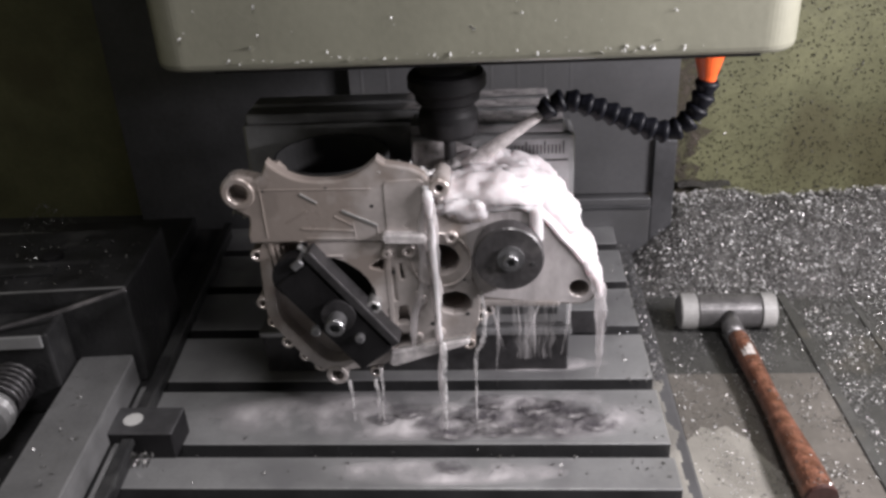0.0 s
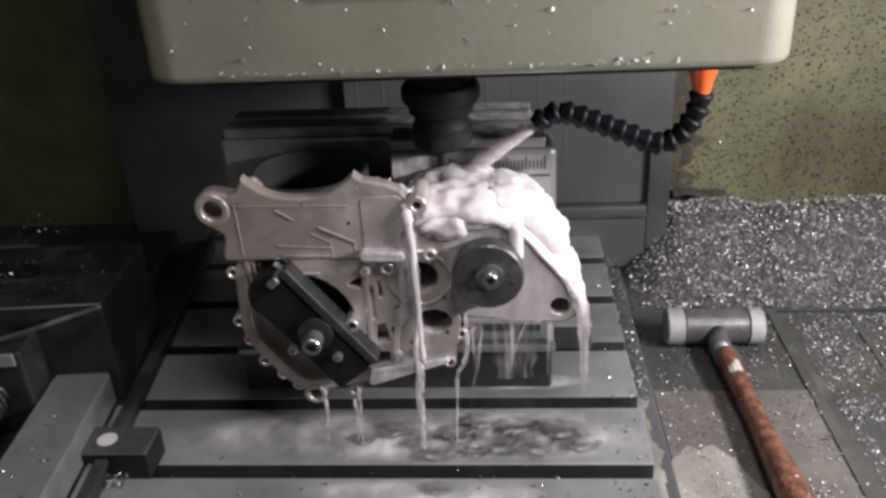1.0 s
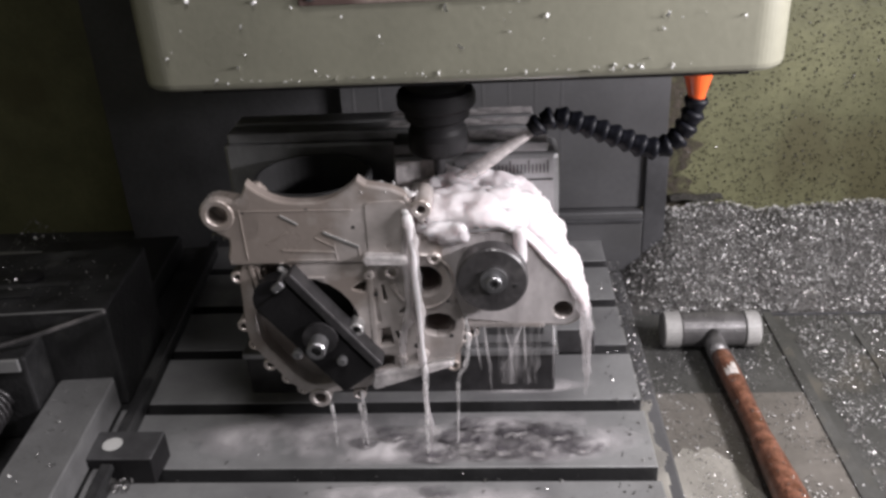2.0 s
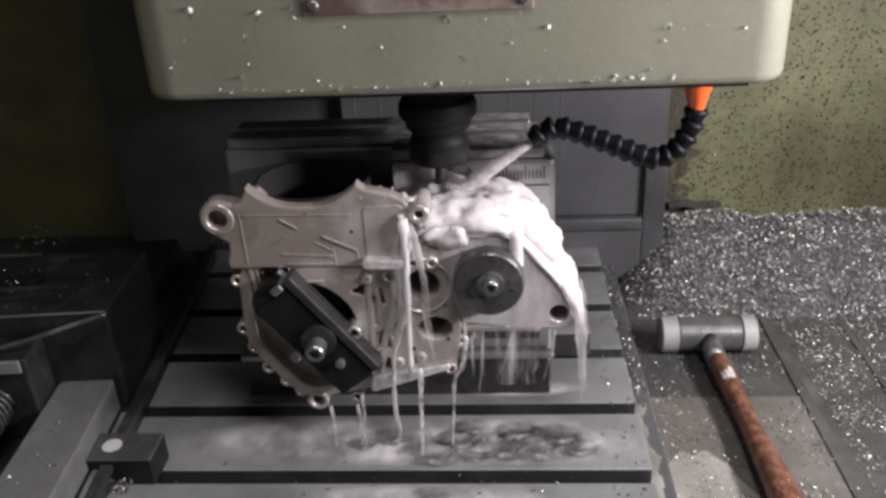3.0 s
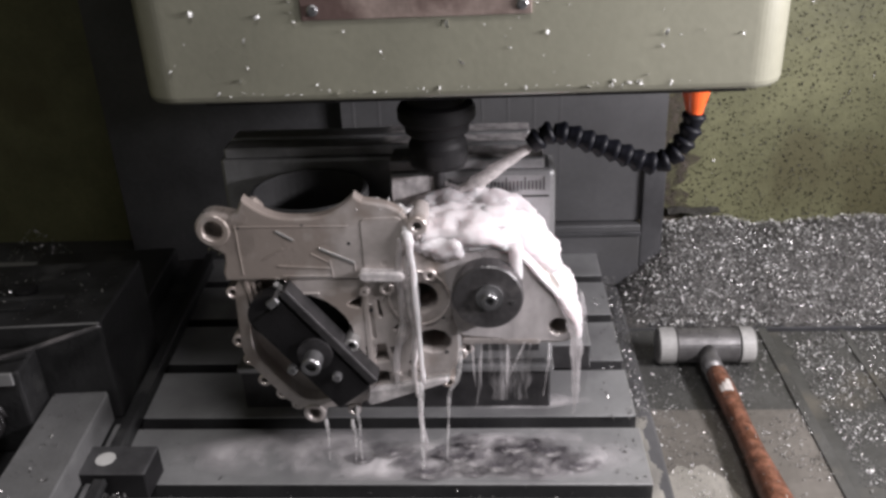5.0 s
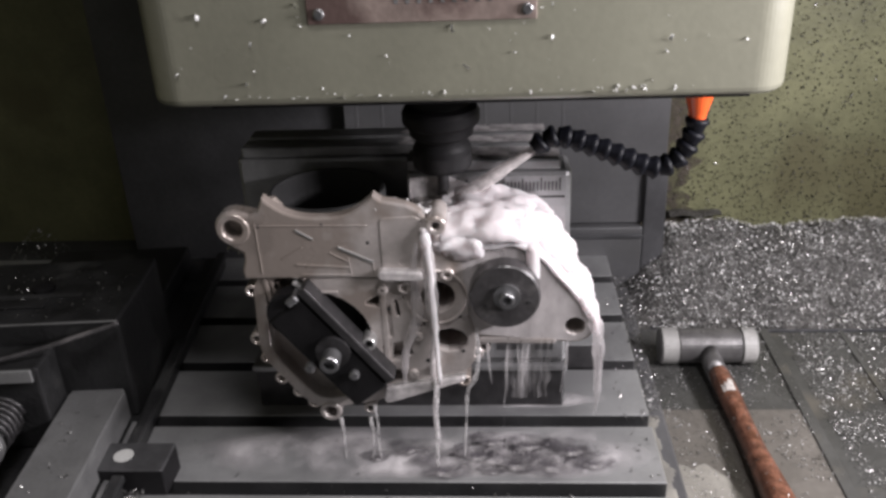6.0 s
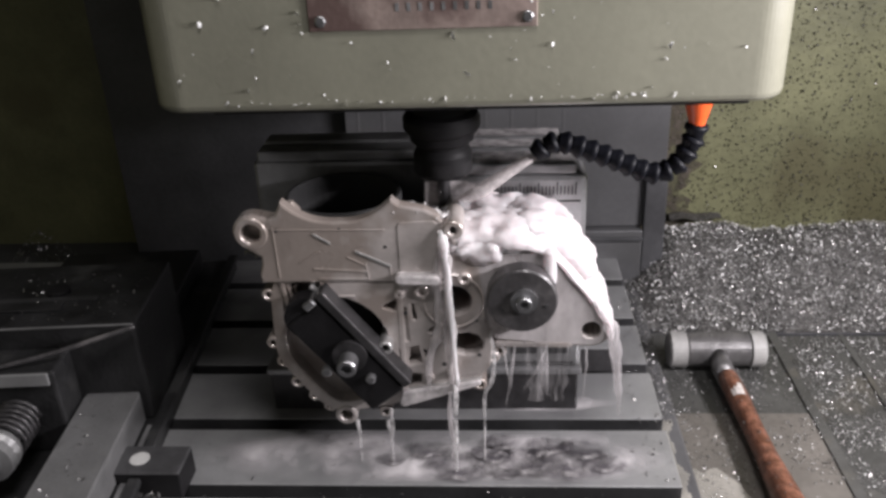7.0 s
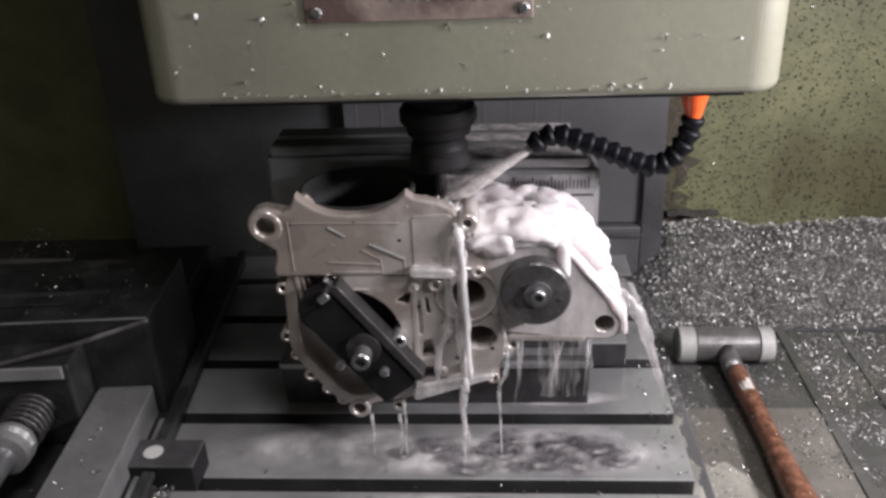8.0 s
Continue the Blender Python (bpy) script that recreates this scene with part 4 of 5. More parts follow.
# ---- spindle head ----
def spindle_head():
    X0, X1, Y0, Z0 = -0.272, 0.2225, 0.631, 0.360
    t = thing("spindle_head", (-0.0475, 0.72, Z0), "olive-grey painted spindle head spotted with chips", "milling head")
    bm = box(X0, X1, Y0, 1.05, Z0 - 0.003, 0.98, 0)
    upright = [e for e in bm.edges if abs(e.verts[0].co.z - e.verts[1].co.z) > 0.3]
    bmesh.ops.bevel(bm, geom=upright, offset=0.030, segments=14, profile=0.5, affect="EDGES")
    low = [e for e in bm.edges if max(v.co.z for v in e.verts) < Z0 + 0.001]
    bmesh.ops.bevel(bm, geom=low, offset=0.006, segments=3, profile=0.5, affect="EDGES")
    part("casing", bm, PAINT, t, smooth=False)
    part("gasket_plate", box(X0 + 0.05, X1 - 0.03, Y0 + 0.006, 1.0, Z0 - 0.0055, Z0 - 0.0032, 0.0008), BLACK, t, "thin dark plate under the casing")
    sx, sy = -0.0475, 0.72
    part("spindle_flange", lathe([(0.056, Z0 - 0.003), (0.056, Z0 - 0.007), (0.048, Z0 - 0.012), (0.030, Z0 - 0.012)], (sx, sy, 0), "z", 48), BLACK, t)
    spin = new("spindle")
    spin.parent = t
    spin.empty_display_size = 0.01
    ORIGIN[spin] = Vector((sx, sy, Z0))
    spin["label"] = "dark turning spindle with its collet chuck"
    part("tool_taper", lathe([(0.026, 0.347), (0.026, 0.330), (0.0325, 0.3275), (0.0345, 0.324), (0.0345, 0.3155), (0.0325, 0.3125), (0.0290, 0.3105), (0.0285, 0.3035), (0.0255, 0.3010), (0.0225, 0.2995), (0.0225, 0.2965)], (sx, sy, 0), "z", 36), BLACK, spin, "black tool-holder taper with its gripper ring")
    part("collet_nut", lathe([(0.0225, 0.2975), (0.0240, 0.2955), (0.0262, 0.2915), (0.0265, 0.2755), (0.0245, 0.2715), (0.008, 0.2715)], (sx, sy, 0), "z", 36), BLACK, spin, "black collet nut")
    for k in range(6):
        a = k * math.pi / 3
        notch = box(-0.0032, 0.0032, 0.0255, 0.0268, 0.2735, 0.2860, 0.0004)
        bmesh.ops.transform(notch, matrix=Matrix.Translation((sx, sy, 0)) @ Matrix.Rotation(a, 4, "Z"), verts=notch.verts)
        part("wrench_notch", notch, BLACKPLATE, spin)
    part("end_mill", lathe([(0.0055, 0.272), (0.0055, 0.236), (0.0052, 0.235), (0.0052, 0.202), (0.004, 0.200)], (sx, sy, 0), "z", 20), BLACKPLATE, spin, "grey steel end mill")
    # name plate with four screws
    plate = part("name_plate", box(-0.137, 0.0315, Y0 - 0.0022, Y0 + 0.0005, 0.419, 0.520, 0.0006), COPPER, t, "tarnished copper-coloured name plate")
    for x, z in ((-0.128, 0.4265), (0.0245, 0.4265), (-0.128, 0.512), (0.0245, 0.512)):
        part("screw", lathe([(0.0042, Y0 - 0.002), (0.0042, Y0 - 0.0038), (0.003, Y0 - 0.0046)], (x, 0, z), "y", 16), STEEL, plate)
    for k in range(9):
        x = -0.072 + 0.0085 * k
        part("worn_mark", box(x, x + 0.0028, Y0 - 0.0026, Y0 - 0.0021, 0.4325, 0.4385, 0), FIXTURE, plate)
    # chips stuck to the paint
    rnd = random.Random(41)
    spots = [((X0 + 0.02 + 0.45 * rnd.random(), Y0 - 0.0012, Z0 + 0.008 + 0.115 * rnd.random()), (0, -1, 0)) for k in range(90)]
    spots += [((X0 + 0.06 + 0.36 * rnd.random(), Y0 - 0.001, Z0 + 0.003 + 0.004 * rnd.random()), (0, -1, 0.3)) for k in range(50)]
    tagged(part("stuck_swarf", flakes(spots, 0.0034, 42, 0.8), GLINTCHIP, t, "bright chips stuck to the paint"), kind="stuff")
    # flexible coolant hose
    hose = part("coolant_hose", lathe([(0.0135, 0.358), (0.0135, 0.350), (0.0125, 0.336), (0.0075, 0.318), (0.0065, 0.312)], (0.173, 0.712, 0), "z", 24), ORANGE, t, "orange hose fitting")
    line = smooth_line([(0.1735, 0.712, 0.315), (0.171, 0.712, 0.300), (0.160, 0.711, 0.279), (0.140, 0.710, 0.270), (0.112, 0.710, 0.281), (0.080, 0.710, 0.294), (0.052, 0.710, 0.302), (0.034, 0.710, 0.290)], 8)
    dist = [0.0]
    for a, b in zip(line, line[1:]):
        dist.append(dist[-1] + (b - a).length)
    step = dist[-1] / 15

    def at(d):
        d = min(max(d, 0), dist[-1] - 1e-6)
        k = max(i for i in range(len(dist) - 1) if dist[i] <= d)
        return line[k].lerp(line[k + 1], (d - dist[k]) / (dist[k + 1] - dist[k]))
    for k in range(15):
        p, q = at(k * step), at((k + 1) * step)
        pts = [p.lerp(q, u) for u in (0.0, 0.18, 0.3, 0.55, 0.8, 0.97)]
        part("hose_segment", tube(pts, [0.0088, 0.0104, 0.0106, 0.0090, 0.0078, 0.0076], 14), NAVY, hose, smooth=True)
    return t, spin


HEAD, SPINDLE = spindle_head()

# ---- coolant ----
FLUID = []


def still_flow(t):
    return 0.0, 0.0, 0.0


def fluid(ob, follows, sway, seed, turn=3.0, flow=still_flow):
    """Coolant that rides on the table or the head and wavers; flow gives its own way (x, z, lean) at a time."""
    FLUID.append((ob, follows, sway, seed, turn, flow))
    return ob


def jet():
    a, b = Vector((0.033, 0.710, 0.289)), Vector((-0.045, 0.709, 0.238))
    pts = [a.lerp(b, k / 14) - Vector((0, 0, 0.004 * (k / 14) ** 2)) for k in range(15)]
    return solo("coolant_jet", tube(pts, [0.0042 + 0.0040 * k / 14 for k in range(15)], 12, 0.2, 51), JETTY, (0.033, 0.71, 0.289), "milky coolant jet spraying at the cutter", "coolant", smooth=True)


fluid(jet(), "head", 0.0006, 1, 0.4)


def foam(name, where, n, size, seed, follows, sway, label, material=None):
    """A lump of foam: where is a function of a random generator that gives a place."""
    rnd = random.Random(seed)
    balls = []
    for k in range(n):
        p = where(rnd)
        s = size * (0.6 + 0.8 * rnd.random())
        balls.append((p, (s * (0.8 + 0.6 * rnd.random()), s, s * (0.5 + 0.5 * rnd.random()))))
    c = sum((Vector(b[0]) for b in balls), Vector()) / n
    ob = solo(name, blobs(balls, seed, 0.0034, 85.0), material or MILK, c, label, "coolant", smooth=True)
    return fluid(ob, follows, sway, seed, 1.5)


WET = "white foaming coolant running over the crankcase"
def sheet(name, runs, seed, label, material=None, sway=0.0008):
    """Coolant that runs in a smooth sheet along lines (x, z), each from y0 back to y1 with the thickness r."""
    rnd = random.Random(seed)
    balls = []
    for path, y0, y1, r, rows in runs:
        for i, p in enumerate(smooth_line([(x, 0, z) for x, z in path], 9)):
            for k in range(rows):
                q = r * (0.8 + 0.35 * rnd.random() + 0.35 * noise.noise(Vector((i * 0.3, k * 0.8, seed))))
                balls.append(((p.x + rnd.gauss(0, 0.0012), y0 + (y1 - y0) * k / (rows - 1), p.z + rnd.gauss(0, 0.0012)), (q, q * 1.2, q)))
    c = sum((Vector(b[0]) for b in balls), Vector()) / len(balls)
    return fluid(solo(name, blobs(balls, seed, 0.0008, 45.0), material or MILK, c, label, "coolant", smooth=True), "table", sway, seed, 0.5)


foam("splash_foam", lambda r: (-0.070 + 0.070 * r.random(), 0.690 + 0.036 * r.random(), 0.222 + 0.020 * r.random()), 90, 0.0085, 61, "head", 0.0015, "white coolant splash round the cutter", CREAM)
def nose_top(x):
    """The height of the crankcase's nose along its length."""
    knots = [(-0.06, 0.224), (-0.02, 0.2265), (0.012, 0.2275), (0.034, 0.217), (0.047, 0.203), (0.060, 0.186), (0.072, 0.169), (0.082, 0.150)]
    for (x0, z0), (x1, z1) in zip(knots, knots[1:]):
        if x <= x1:
            return z0 + (z1 - z0) * max(0.0, (x - x0) / (x1 - x0))
    return 0.15


def drape(line, seed):
    """Coolant that pours over the nose: a smooth skin along the top with a thin apron over its front edge."""
    pts = smooth_line([(x, 0, z) for x, z in line], 11)
    bm = bmesh.new()
    rows = []
    n = len(pts)
    for i, p in enumerate(pts):
        a, b = pts[max(0, i - 1)], pts[min(n - 1, i + 1)]
        d = (b - a).normalized()
        out = Vector((-d.z, 0, d.x))
        u = i / (n - 1)
        apron = 0.0055 * (0.5 + 1.2 * abs(noise.noise(Vector((u * 9, 1, seed))))) + 0.014 * max(0.0, 1 - u * 4) * abs(noise.noise(Vector((u * 23, 2, seed))))
        row = []
        for k in range(44):
            if k < 11:
                v = k / 10
                y = 0.6526 - 0.0016 * math.sin(math.pi * v) - 0.0012 * noise.noise(Vector((u * 16, v * 2, seed)))
                off = -apron * (1 - v) + 0.0015 * v
            else:
                v = (k - 10) / 33
                y = 0.6526 + 0.078 * v
                off = 0.0015 + 0.0035 * math.sin(min(1.0, v * 5) * math.pi / 2) * (1 - 0.35 * u)
                off -= 0.0045 * math.exp(-((v - 0.17) / 0.05) ** 2) * math.exp(-((u - 0.58) / 0.15) ** 2)
                off += 0.0060 * (1 - 0.55 * u) * noise.fractal(Vector((u * 9, v * 5, seed)), 0.8, 2.0, 4) * min(1.0, max(0.0, v - 0.1) * 4)
            row.append(bm.verts.new((p.x + out.x * off, y, p.z + out.z * off)))
        rows.append(row)
    for q, r in zip(rows, rows[1:]):
        for k in range(43):
            bm.faces.new((q[k], q[k + 1], r[k + 1], r[k]))
    bmesh.ops.recalc_face_normals(bm, faces=bm.faces)
    return fluid(solo("coolant_sheet", bm, MILK, (0.02, 0.69, 0.22), WET, "coolant", smooth=True), "table", 0.0007, seed, 0.5)


def heap(rnd, x0, x1, y0, y1, high):
    """A place in the foam that piles up between the nose and the fixture block."""
    x, y = x0 + (x1 - x0) * rnd.random(), y0 + (y1 - y0) * rnd.random()
    return (x, y, nose_top(x) + 0.002 + high * rnd.random() * (0.45 + 0.55 * math.sin(math.pi * (x - x0) / (x1 - x0))))


drape([(-0.052, 0.228), (-0.040, 0.225), (-0.020, 0.2265), (0.004, 0.2285), (0.021, 0.2265), (0.034, 0.217), (0.047, 0.203), (0.060, 0.186), (0.072, 0.169), (0.081, 0.154), (0.084, 0.138)], 62)
sheet("coolant_sheet", [([(-0.112, 0.2635), (-0.09, 0.2635), (-0.065, 0.258), (-0.045, 0.249)], 0.652, 0.672, 0.0018, 9)], 65, WET, VEIL)
foam("running_foam", lambda r: heap(r, -0.056, 0.024, 0.660, 0.728, 0.015), 420, 0.0112, 68, "table", 0.0012, WET)
foam("running_foam", lambda r: heap(r, -0.014, 0.060, 0.672, 0.728, 0.014), 420, 0.0102, 75, "table", 0.0014, WET)
foam("running_foam", lambda r: (-0.047 + 0.030 * r.random(), 0.652 + 0.012 * r.random(), 0.218 + 0.016 * r.random()), 90, 0.0060, 78, "table", 0.001, WET)
film_cut = slab(hull([(-0.020, 0.204, 0.018), (0.012, 0.205, 0.019), (0.045, 0.188, 0.011), (0.0645, 0.149, 0.0165), (-0.014, 0.148, 0.009), (0.030, 0.143, 0.009)]), [(0.065, 0.147, 0.0090)], 0.6535, 0.6542, 0.0002)
fluid(solo("coolant_sheet", film_cut, FILM, (0.02, 0.6535, 0.19), "thin milky coolant film over the crankcase nose", "coolant"), "table", 0.0, 69, 0.0)
film_cut = slab(hull([(-0.1045, 0.0725, 0.0044), (-0.1035, 0.0820, 0.0034), (-0.036, 0.0945, 0.0030)]), [], 0.6475, 0.66, 0.002)
fluid(solo("coolant_sheet", film_cut, CREAM, (-0.07, 0.6475, 0.083), "white coolant running along the crankcase's lower edge", "coolant"), "table", 0.0, 74, 0.0)


film_cut = slab(hull([(-0.100, 0.2040, 0.0046), (-0.070, 0.2032, 0.0046)]), [], 0.6428, 0.655, 0.002)
fluid(solo("coolant_sheet", film_cut, CREAM, (-0.085, 0.643, 0.2035), "white coolant lying on the ledge of the boss", "coolant"), "table", 0.0, 76, 0.0)


def fixture_wet(x0, x1, y0, y1, seed):
    """White coolant lying on a land of the fixture block, its edges ragged; its white also paints the land's lit part.
    """
    bm = relief(x0, x1, y0, y1, 60, 14, lambda x, y: 0.2730 + 0.00015 * noise.noise(Vector((x * 40, y * 40, seed))))
    gone = [v for v in bm.verts if v.co.x < x0 + 0.03 * (0.5 + noise.noise(Vector((0, v.co.y * 60, seed)))) or v.co.y < y0 + 0.004 * (0.5 + noise.noise(Vector((v.co.x * 120, 0, seed))))]
    bmesh.ops.delete(bm, geom=gone, context="VERTS")
    ob = solo("coolant_film", bm, CREAM, ((x0 + x1) / 2, y0, 0.2725), "white coolant film on the fixture block that also brightens its lit part", "puddle", smooth=True)
    RIDERS.append(ob)


face_wet = slab(hull([(-0.0805, 0.2570, 0.002), (-0.046, 0.2570, 0.002), (-0.0805, 0.212, 0.002), (-0.020, 0.236, 0.006), (0.02, 0.222, 0.008)]), [], 0.7325, 0.7338, 0.0004)
RIDERS.append(solo("coolant_film", face_wet, CREAM, (-0.05, 0.733, 0.24), "white coolant film on the face of the fixture block", "puddle"))
fixture_wet(-0.0845, 0.0555, 0.7375, 0.7715, 5)
fixture_wet(-0.11, 0.0515, 0.7815, 0.8055, 3)
fixture_wet(-0.11, 0.0455, 0.8135, 0.8375, 4)


def stream(points, radii, seed, follows="table", sway=0.002, turn=2.0, material=None, label="milky coolant stream running down the crankcase", flow=still_flow):
    line = smooth_line(points, 5)
    rnd = random.Random(seed)
    n = len(line)
    rad = []
    for i in range(n):
        u = i / (n - 1) * (len(radii) - 1)
        k = min(int(u), len(radii) - 2)
        rad.append((radii[k] + (radii[k + 1] - radii[k]) * (u - k)) * (0.85 + 0.3 * rnd.random()))
    pts = [p + Vector((0.0012 * noise.noise(Vector((seed, 0, i * 0.35))), 0, 0)) for i, p in enumerate(line)]
    ob = solo("coolant_stream", tube(pts, rad, 10, 0.2, seed, 0.6), material or STREAK, points[0], label, "coolant", "coolant streams", smooth=True)
    return fluid(ob, follows, sway, seed, turn, flow)


def surge(t):
    """How strongly the coolant pours over the centre wall: most in the middle of the shot."""
    k = min(1.0, max(0.0, (t - 2.0) / 0.8)) * min(1.0, max(0.0, (4.7 - t) / 0.9))
    return k * k * (3 - 2 * k)


def main_lean(t):
    """The main stream bends against the casting in the middle of the shot and swings back later."""
    return -0.003 * surge(t), 0.0, 1.5 * surge(t)


def left_branch(t):
    return -0.002 * surge(t), 0.0, 9.0 * surge(t)


def right_branch(t):
    return 0.001 * surge(t), 0.0, -4.5 * surge(t)


def left_fall(t):
    return -0.026 * surge(t), 0.0, 2.0 * surge(t)


def run_off(t):
    """The coolant off the tip swings outwards as the table runs to the side."""
    k = min(1.0, max(0.0, (t - 6.7) / 1.3))
    return 0.004 * k, 0.004 * k, -16.0 * k * k * (3 - 2 * k)


stream([(-0.064, 0.650, 0.248), (-0.062, 0.645, 0.236), (-0.0605, 0.644, 0.21), (-0.0595, 0.644, 0.16), (-0.0585, 0.642, 0.095)], [0.0030, 0.0040, 0.0030, 0.0027, 0.0024], 71, sway=0.0015, turn=1.0, material=MILK, flow=main_lean)
stream([(-0.0585, 0.642, 0.098), (-0.059, 0.640, 0.05), (-0.060, 0.636, 0.002)], [0.0023, 0.0019, 0.0012], 72, sway=0.0015, turn=1.0, material=VEIL, flow=main_lean)
# branches of the stream that part from it over the centre wall, and what falls from them
stream([(-0.064, 0.648, 0.246), (-0.061, 0.646, 0.222), (-0.063, 0.647, 0.190), (-0.059, 0.648, 0.150), (-0.062, 0.648, 0.115), (-0.060, 0.646, 0.080)], [0.0018, 0.0038, 0.0030, 0.0038, 0.0028, 0.0016], 151, sway=0.0012, turn=0.8, material=CREAM, flow=left_branch)
stream([(-0.062, 0.650, 0.244), (-0.060, 0.648, 0.215), (-0.058, 0.648, 0.180), (-0.061, 0.649, 0.145), (-0.058, 0.648, 0.092)], [0.0016, 0.0034, 0.0026, 0.0036, 0.0014], 152, sway=0.0012, turn=0.8, material=STREAK, flow=right_branch)
stream([(-0.060, 0.644, 0.088), (-0.061, 0.643, 0.060), (-0.058, 0.641, 0.030), (-0.060, 0.640, 0.002)], [0.0016, 0.0022, 0.0016, 0.0010], 153, sway=0.0015, turn=1.2, material=STREAK, flow=left_fall)
# strands that run down the centre wall and drip off its lower edge
for k, (x0, x1, w) in enumerate(((-0.068, -0.082, 0.0040),)):
    stream([(x0, 0.652, 0.236 - 0.01 * k), (x0 - 0.003, 0.6505, 0.20), (0.6 * x0 + 0.4 * x1 + 0.004, 0.6515, 0.155), (0.2 * x0 + 0.8 * x1 - 0.002, 0.6515, 0.118), (x1, 0.648, 0.085)], [w * 0.4, w, w * 1.3, w * 0.8, w * 0.5], 140 + k, sway=0.0015, turn=0.8, material=STREAK, flow=main_lean)
stream([(-0.020, 0.650, 0.150), (-0.019, 0.645, 0.125), (-0.021, 0.643, 0.10), (-0.028, 0.645, 0.085), (-0.030, 0.648, 0.04), (-0.031, 0.652, 0.001)], [0.001, 0.0022, 0.0024, 0.0016, 0.0010, 0.0006], 73, sway=0.002, material=VEIL)
rnd_s = random.Random(7)
for k in range(6):
    x, z0, low = -0.010 + 0.0130 * k + rnd_s.gauss(0, 0.007), 0.132, 0.004 + 0.085 * rnd_s.random()
    lean, w = rnd_s.gauss(-0.002, 0.014), 0.35 + 0.9 * rnd_s.random() ** 2
    stream([(x, 0.652, z0), (x + 0.2 * lean, 0.647, z0 - 0.2 * (z0 - low)), (x + 0.55 * lean, 0.646, z0 - 0.55 * (z0 - low)), (x + lean, 0.648, low)], [0.0009 * w, 0.0026 * w, 0.0022 * w, 0.0006], 80 + k, sway=0.003, turn=4.0, material=WISP)
for k, (x, z0) in enumerate(((-0.150, 0.050), (-0.1235, 0.050), (-0.119, 0.064))):
    stream([(x, 0.652, z0), (x + 0.001, 0.650, z0 * 0.6), (x, 0.650, 0.002)], [0.0020, 0.0011, 0.0007], 100 + k, sway=0.0008, turn=1.0, material=VEIL)
stream([(0.064, 0.655, 0.184), (0.076, 0.650, 0.166), (0.083, 0.648, 0.145), (0.085, 0.647, 0.118), (0.086, 0.648, 0.085), (0.086, 0.650, 0.055)], [0.002, 0.0050, 0.0058, 0.0050, 0.0035, 0.001], 97, sway=0.0015, turn=1.0, material=STREAK, flow=run_off)
stream([(0.068, 0.690, 0.178), (0.080, 0.688, 0.160), (0.087, 0.686, 0.135), (0.089, 0.685, 0.09), (0.089, 0.686, 0.030)], [0.002, 0.0046, 0.0046, 0.0034, 0.001], 98, sway=0.0015, turn=1.0, material=WISP, flow=run_off)


def curtain(x0, x1, z0, z1, y, seed, material, label):
    """A rippling veil of coolant that hangs down the crankcase."""
    bm = bmesh.new()
    n, m = 22, 30
    g = []
    for j in range(m + 1):
        v = j / m
        row = []
        for i in range(n + 1):
            u = i / n
            x = x0 + (x1 - x0) * u + 0.006 * noise.noise(Vector((u * 2, v * 3, seed)))
            edge = 1 - 0.35 * v * (0.5 + noise.noise(Vector((0, v * 4, seed + 3))))
            x = (x0 + x1) / 2 + (x - (x0 + x1) / 2) * edge
            row.append(bm.verts.new((x, y - 0.003 * v + 0.0022 * noise.noise(Vector((u * 9, v * 2.2, seed + 9))), z0 + (z1 - z0) * v)))
        g.append(row)
    for j in range(m):
        for i in range(n):
            bm.faces.new((g[j][i], g[j][i + 1], g[j + 1][i + 1], g[j + 1][i]))
    return fluid(solo("coolant_curtain", bm, material, ((x0 + x1) / 2, y, z0), label, "coolant", smooth=True), "table", 0.0015, seed, 0.8)


curtain(0.006, 0.046, 0.134, 0.075, 0.6505, 132, WISP, "thin milky veil falling from the crankcase nose")
lip = relief(0.1515, 0.1755, 0.556, 0.76, 10, 60, lambda x, y: -0.0330 + 0.0012 * noise.noise(Vector((x * 90, y * 40, 2))))
bmesh.ops.delete(lip, geom=[v for v in lip.verts if v.co.x > 0.166 + 0.012 * noise.noise(Vector((0, v.co.y * 35, 8)))], context="VERTS")
RIDERS.append(solo("coolant_film", lip, POOL, (0.163, 0.65, -0.034), "white coolant film along the lip of the table", "puddle", smooth=True))


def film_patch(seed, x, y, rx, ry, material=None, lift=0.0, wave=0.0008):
    """A thin rippled sheet of coolant on the table."""
    def high(px, py):
        d = ((px - x) / rx) ** 2 + ((py - y) / ry) ** 2
        return 0.0005 + lift + wave * max(0.0, 1 - d) * (0.3 + abs(noise.fractal(Vector((px * 24, py * 30, seed)), 1.0, 2.0, 2)))
    bm = relief(x - rx, x + rx, y - ry, y + ry, 70, 40, high)
    edge = (0.560, 0.601, 0.619, 0.701, 0.719, 0.801)
    drop = [v for v in bm.verts if ((v.co.x - x) / rx) ** 2 + ((v.co.y - y) / ry) ** 2 > 1.0 + 0.5 * noise.noise(v.co * 40) or v.co.x > 0.148 or not any(a + 0.001 < v.co.y < b - 0.001 for a, b in zip(edge[::2], edge[1::2]))]
    bmesh.ops.delete(bm, geom=drop, context="VERTS")
    ob = solo("coolant_film", bm, material or SHEEN, (x, y, 0.0), "thin rippling film of milky coolant on the table", "puddle", smooth=True)
    return fluid(ob, "table", 0.0015, seed, 0.0)


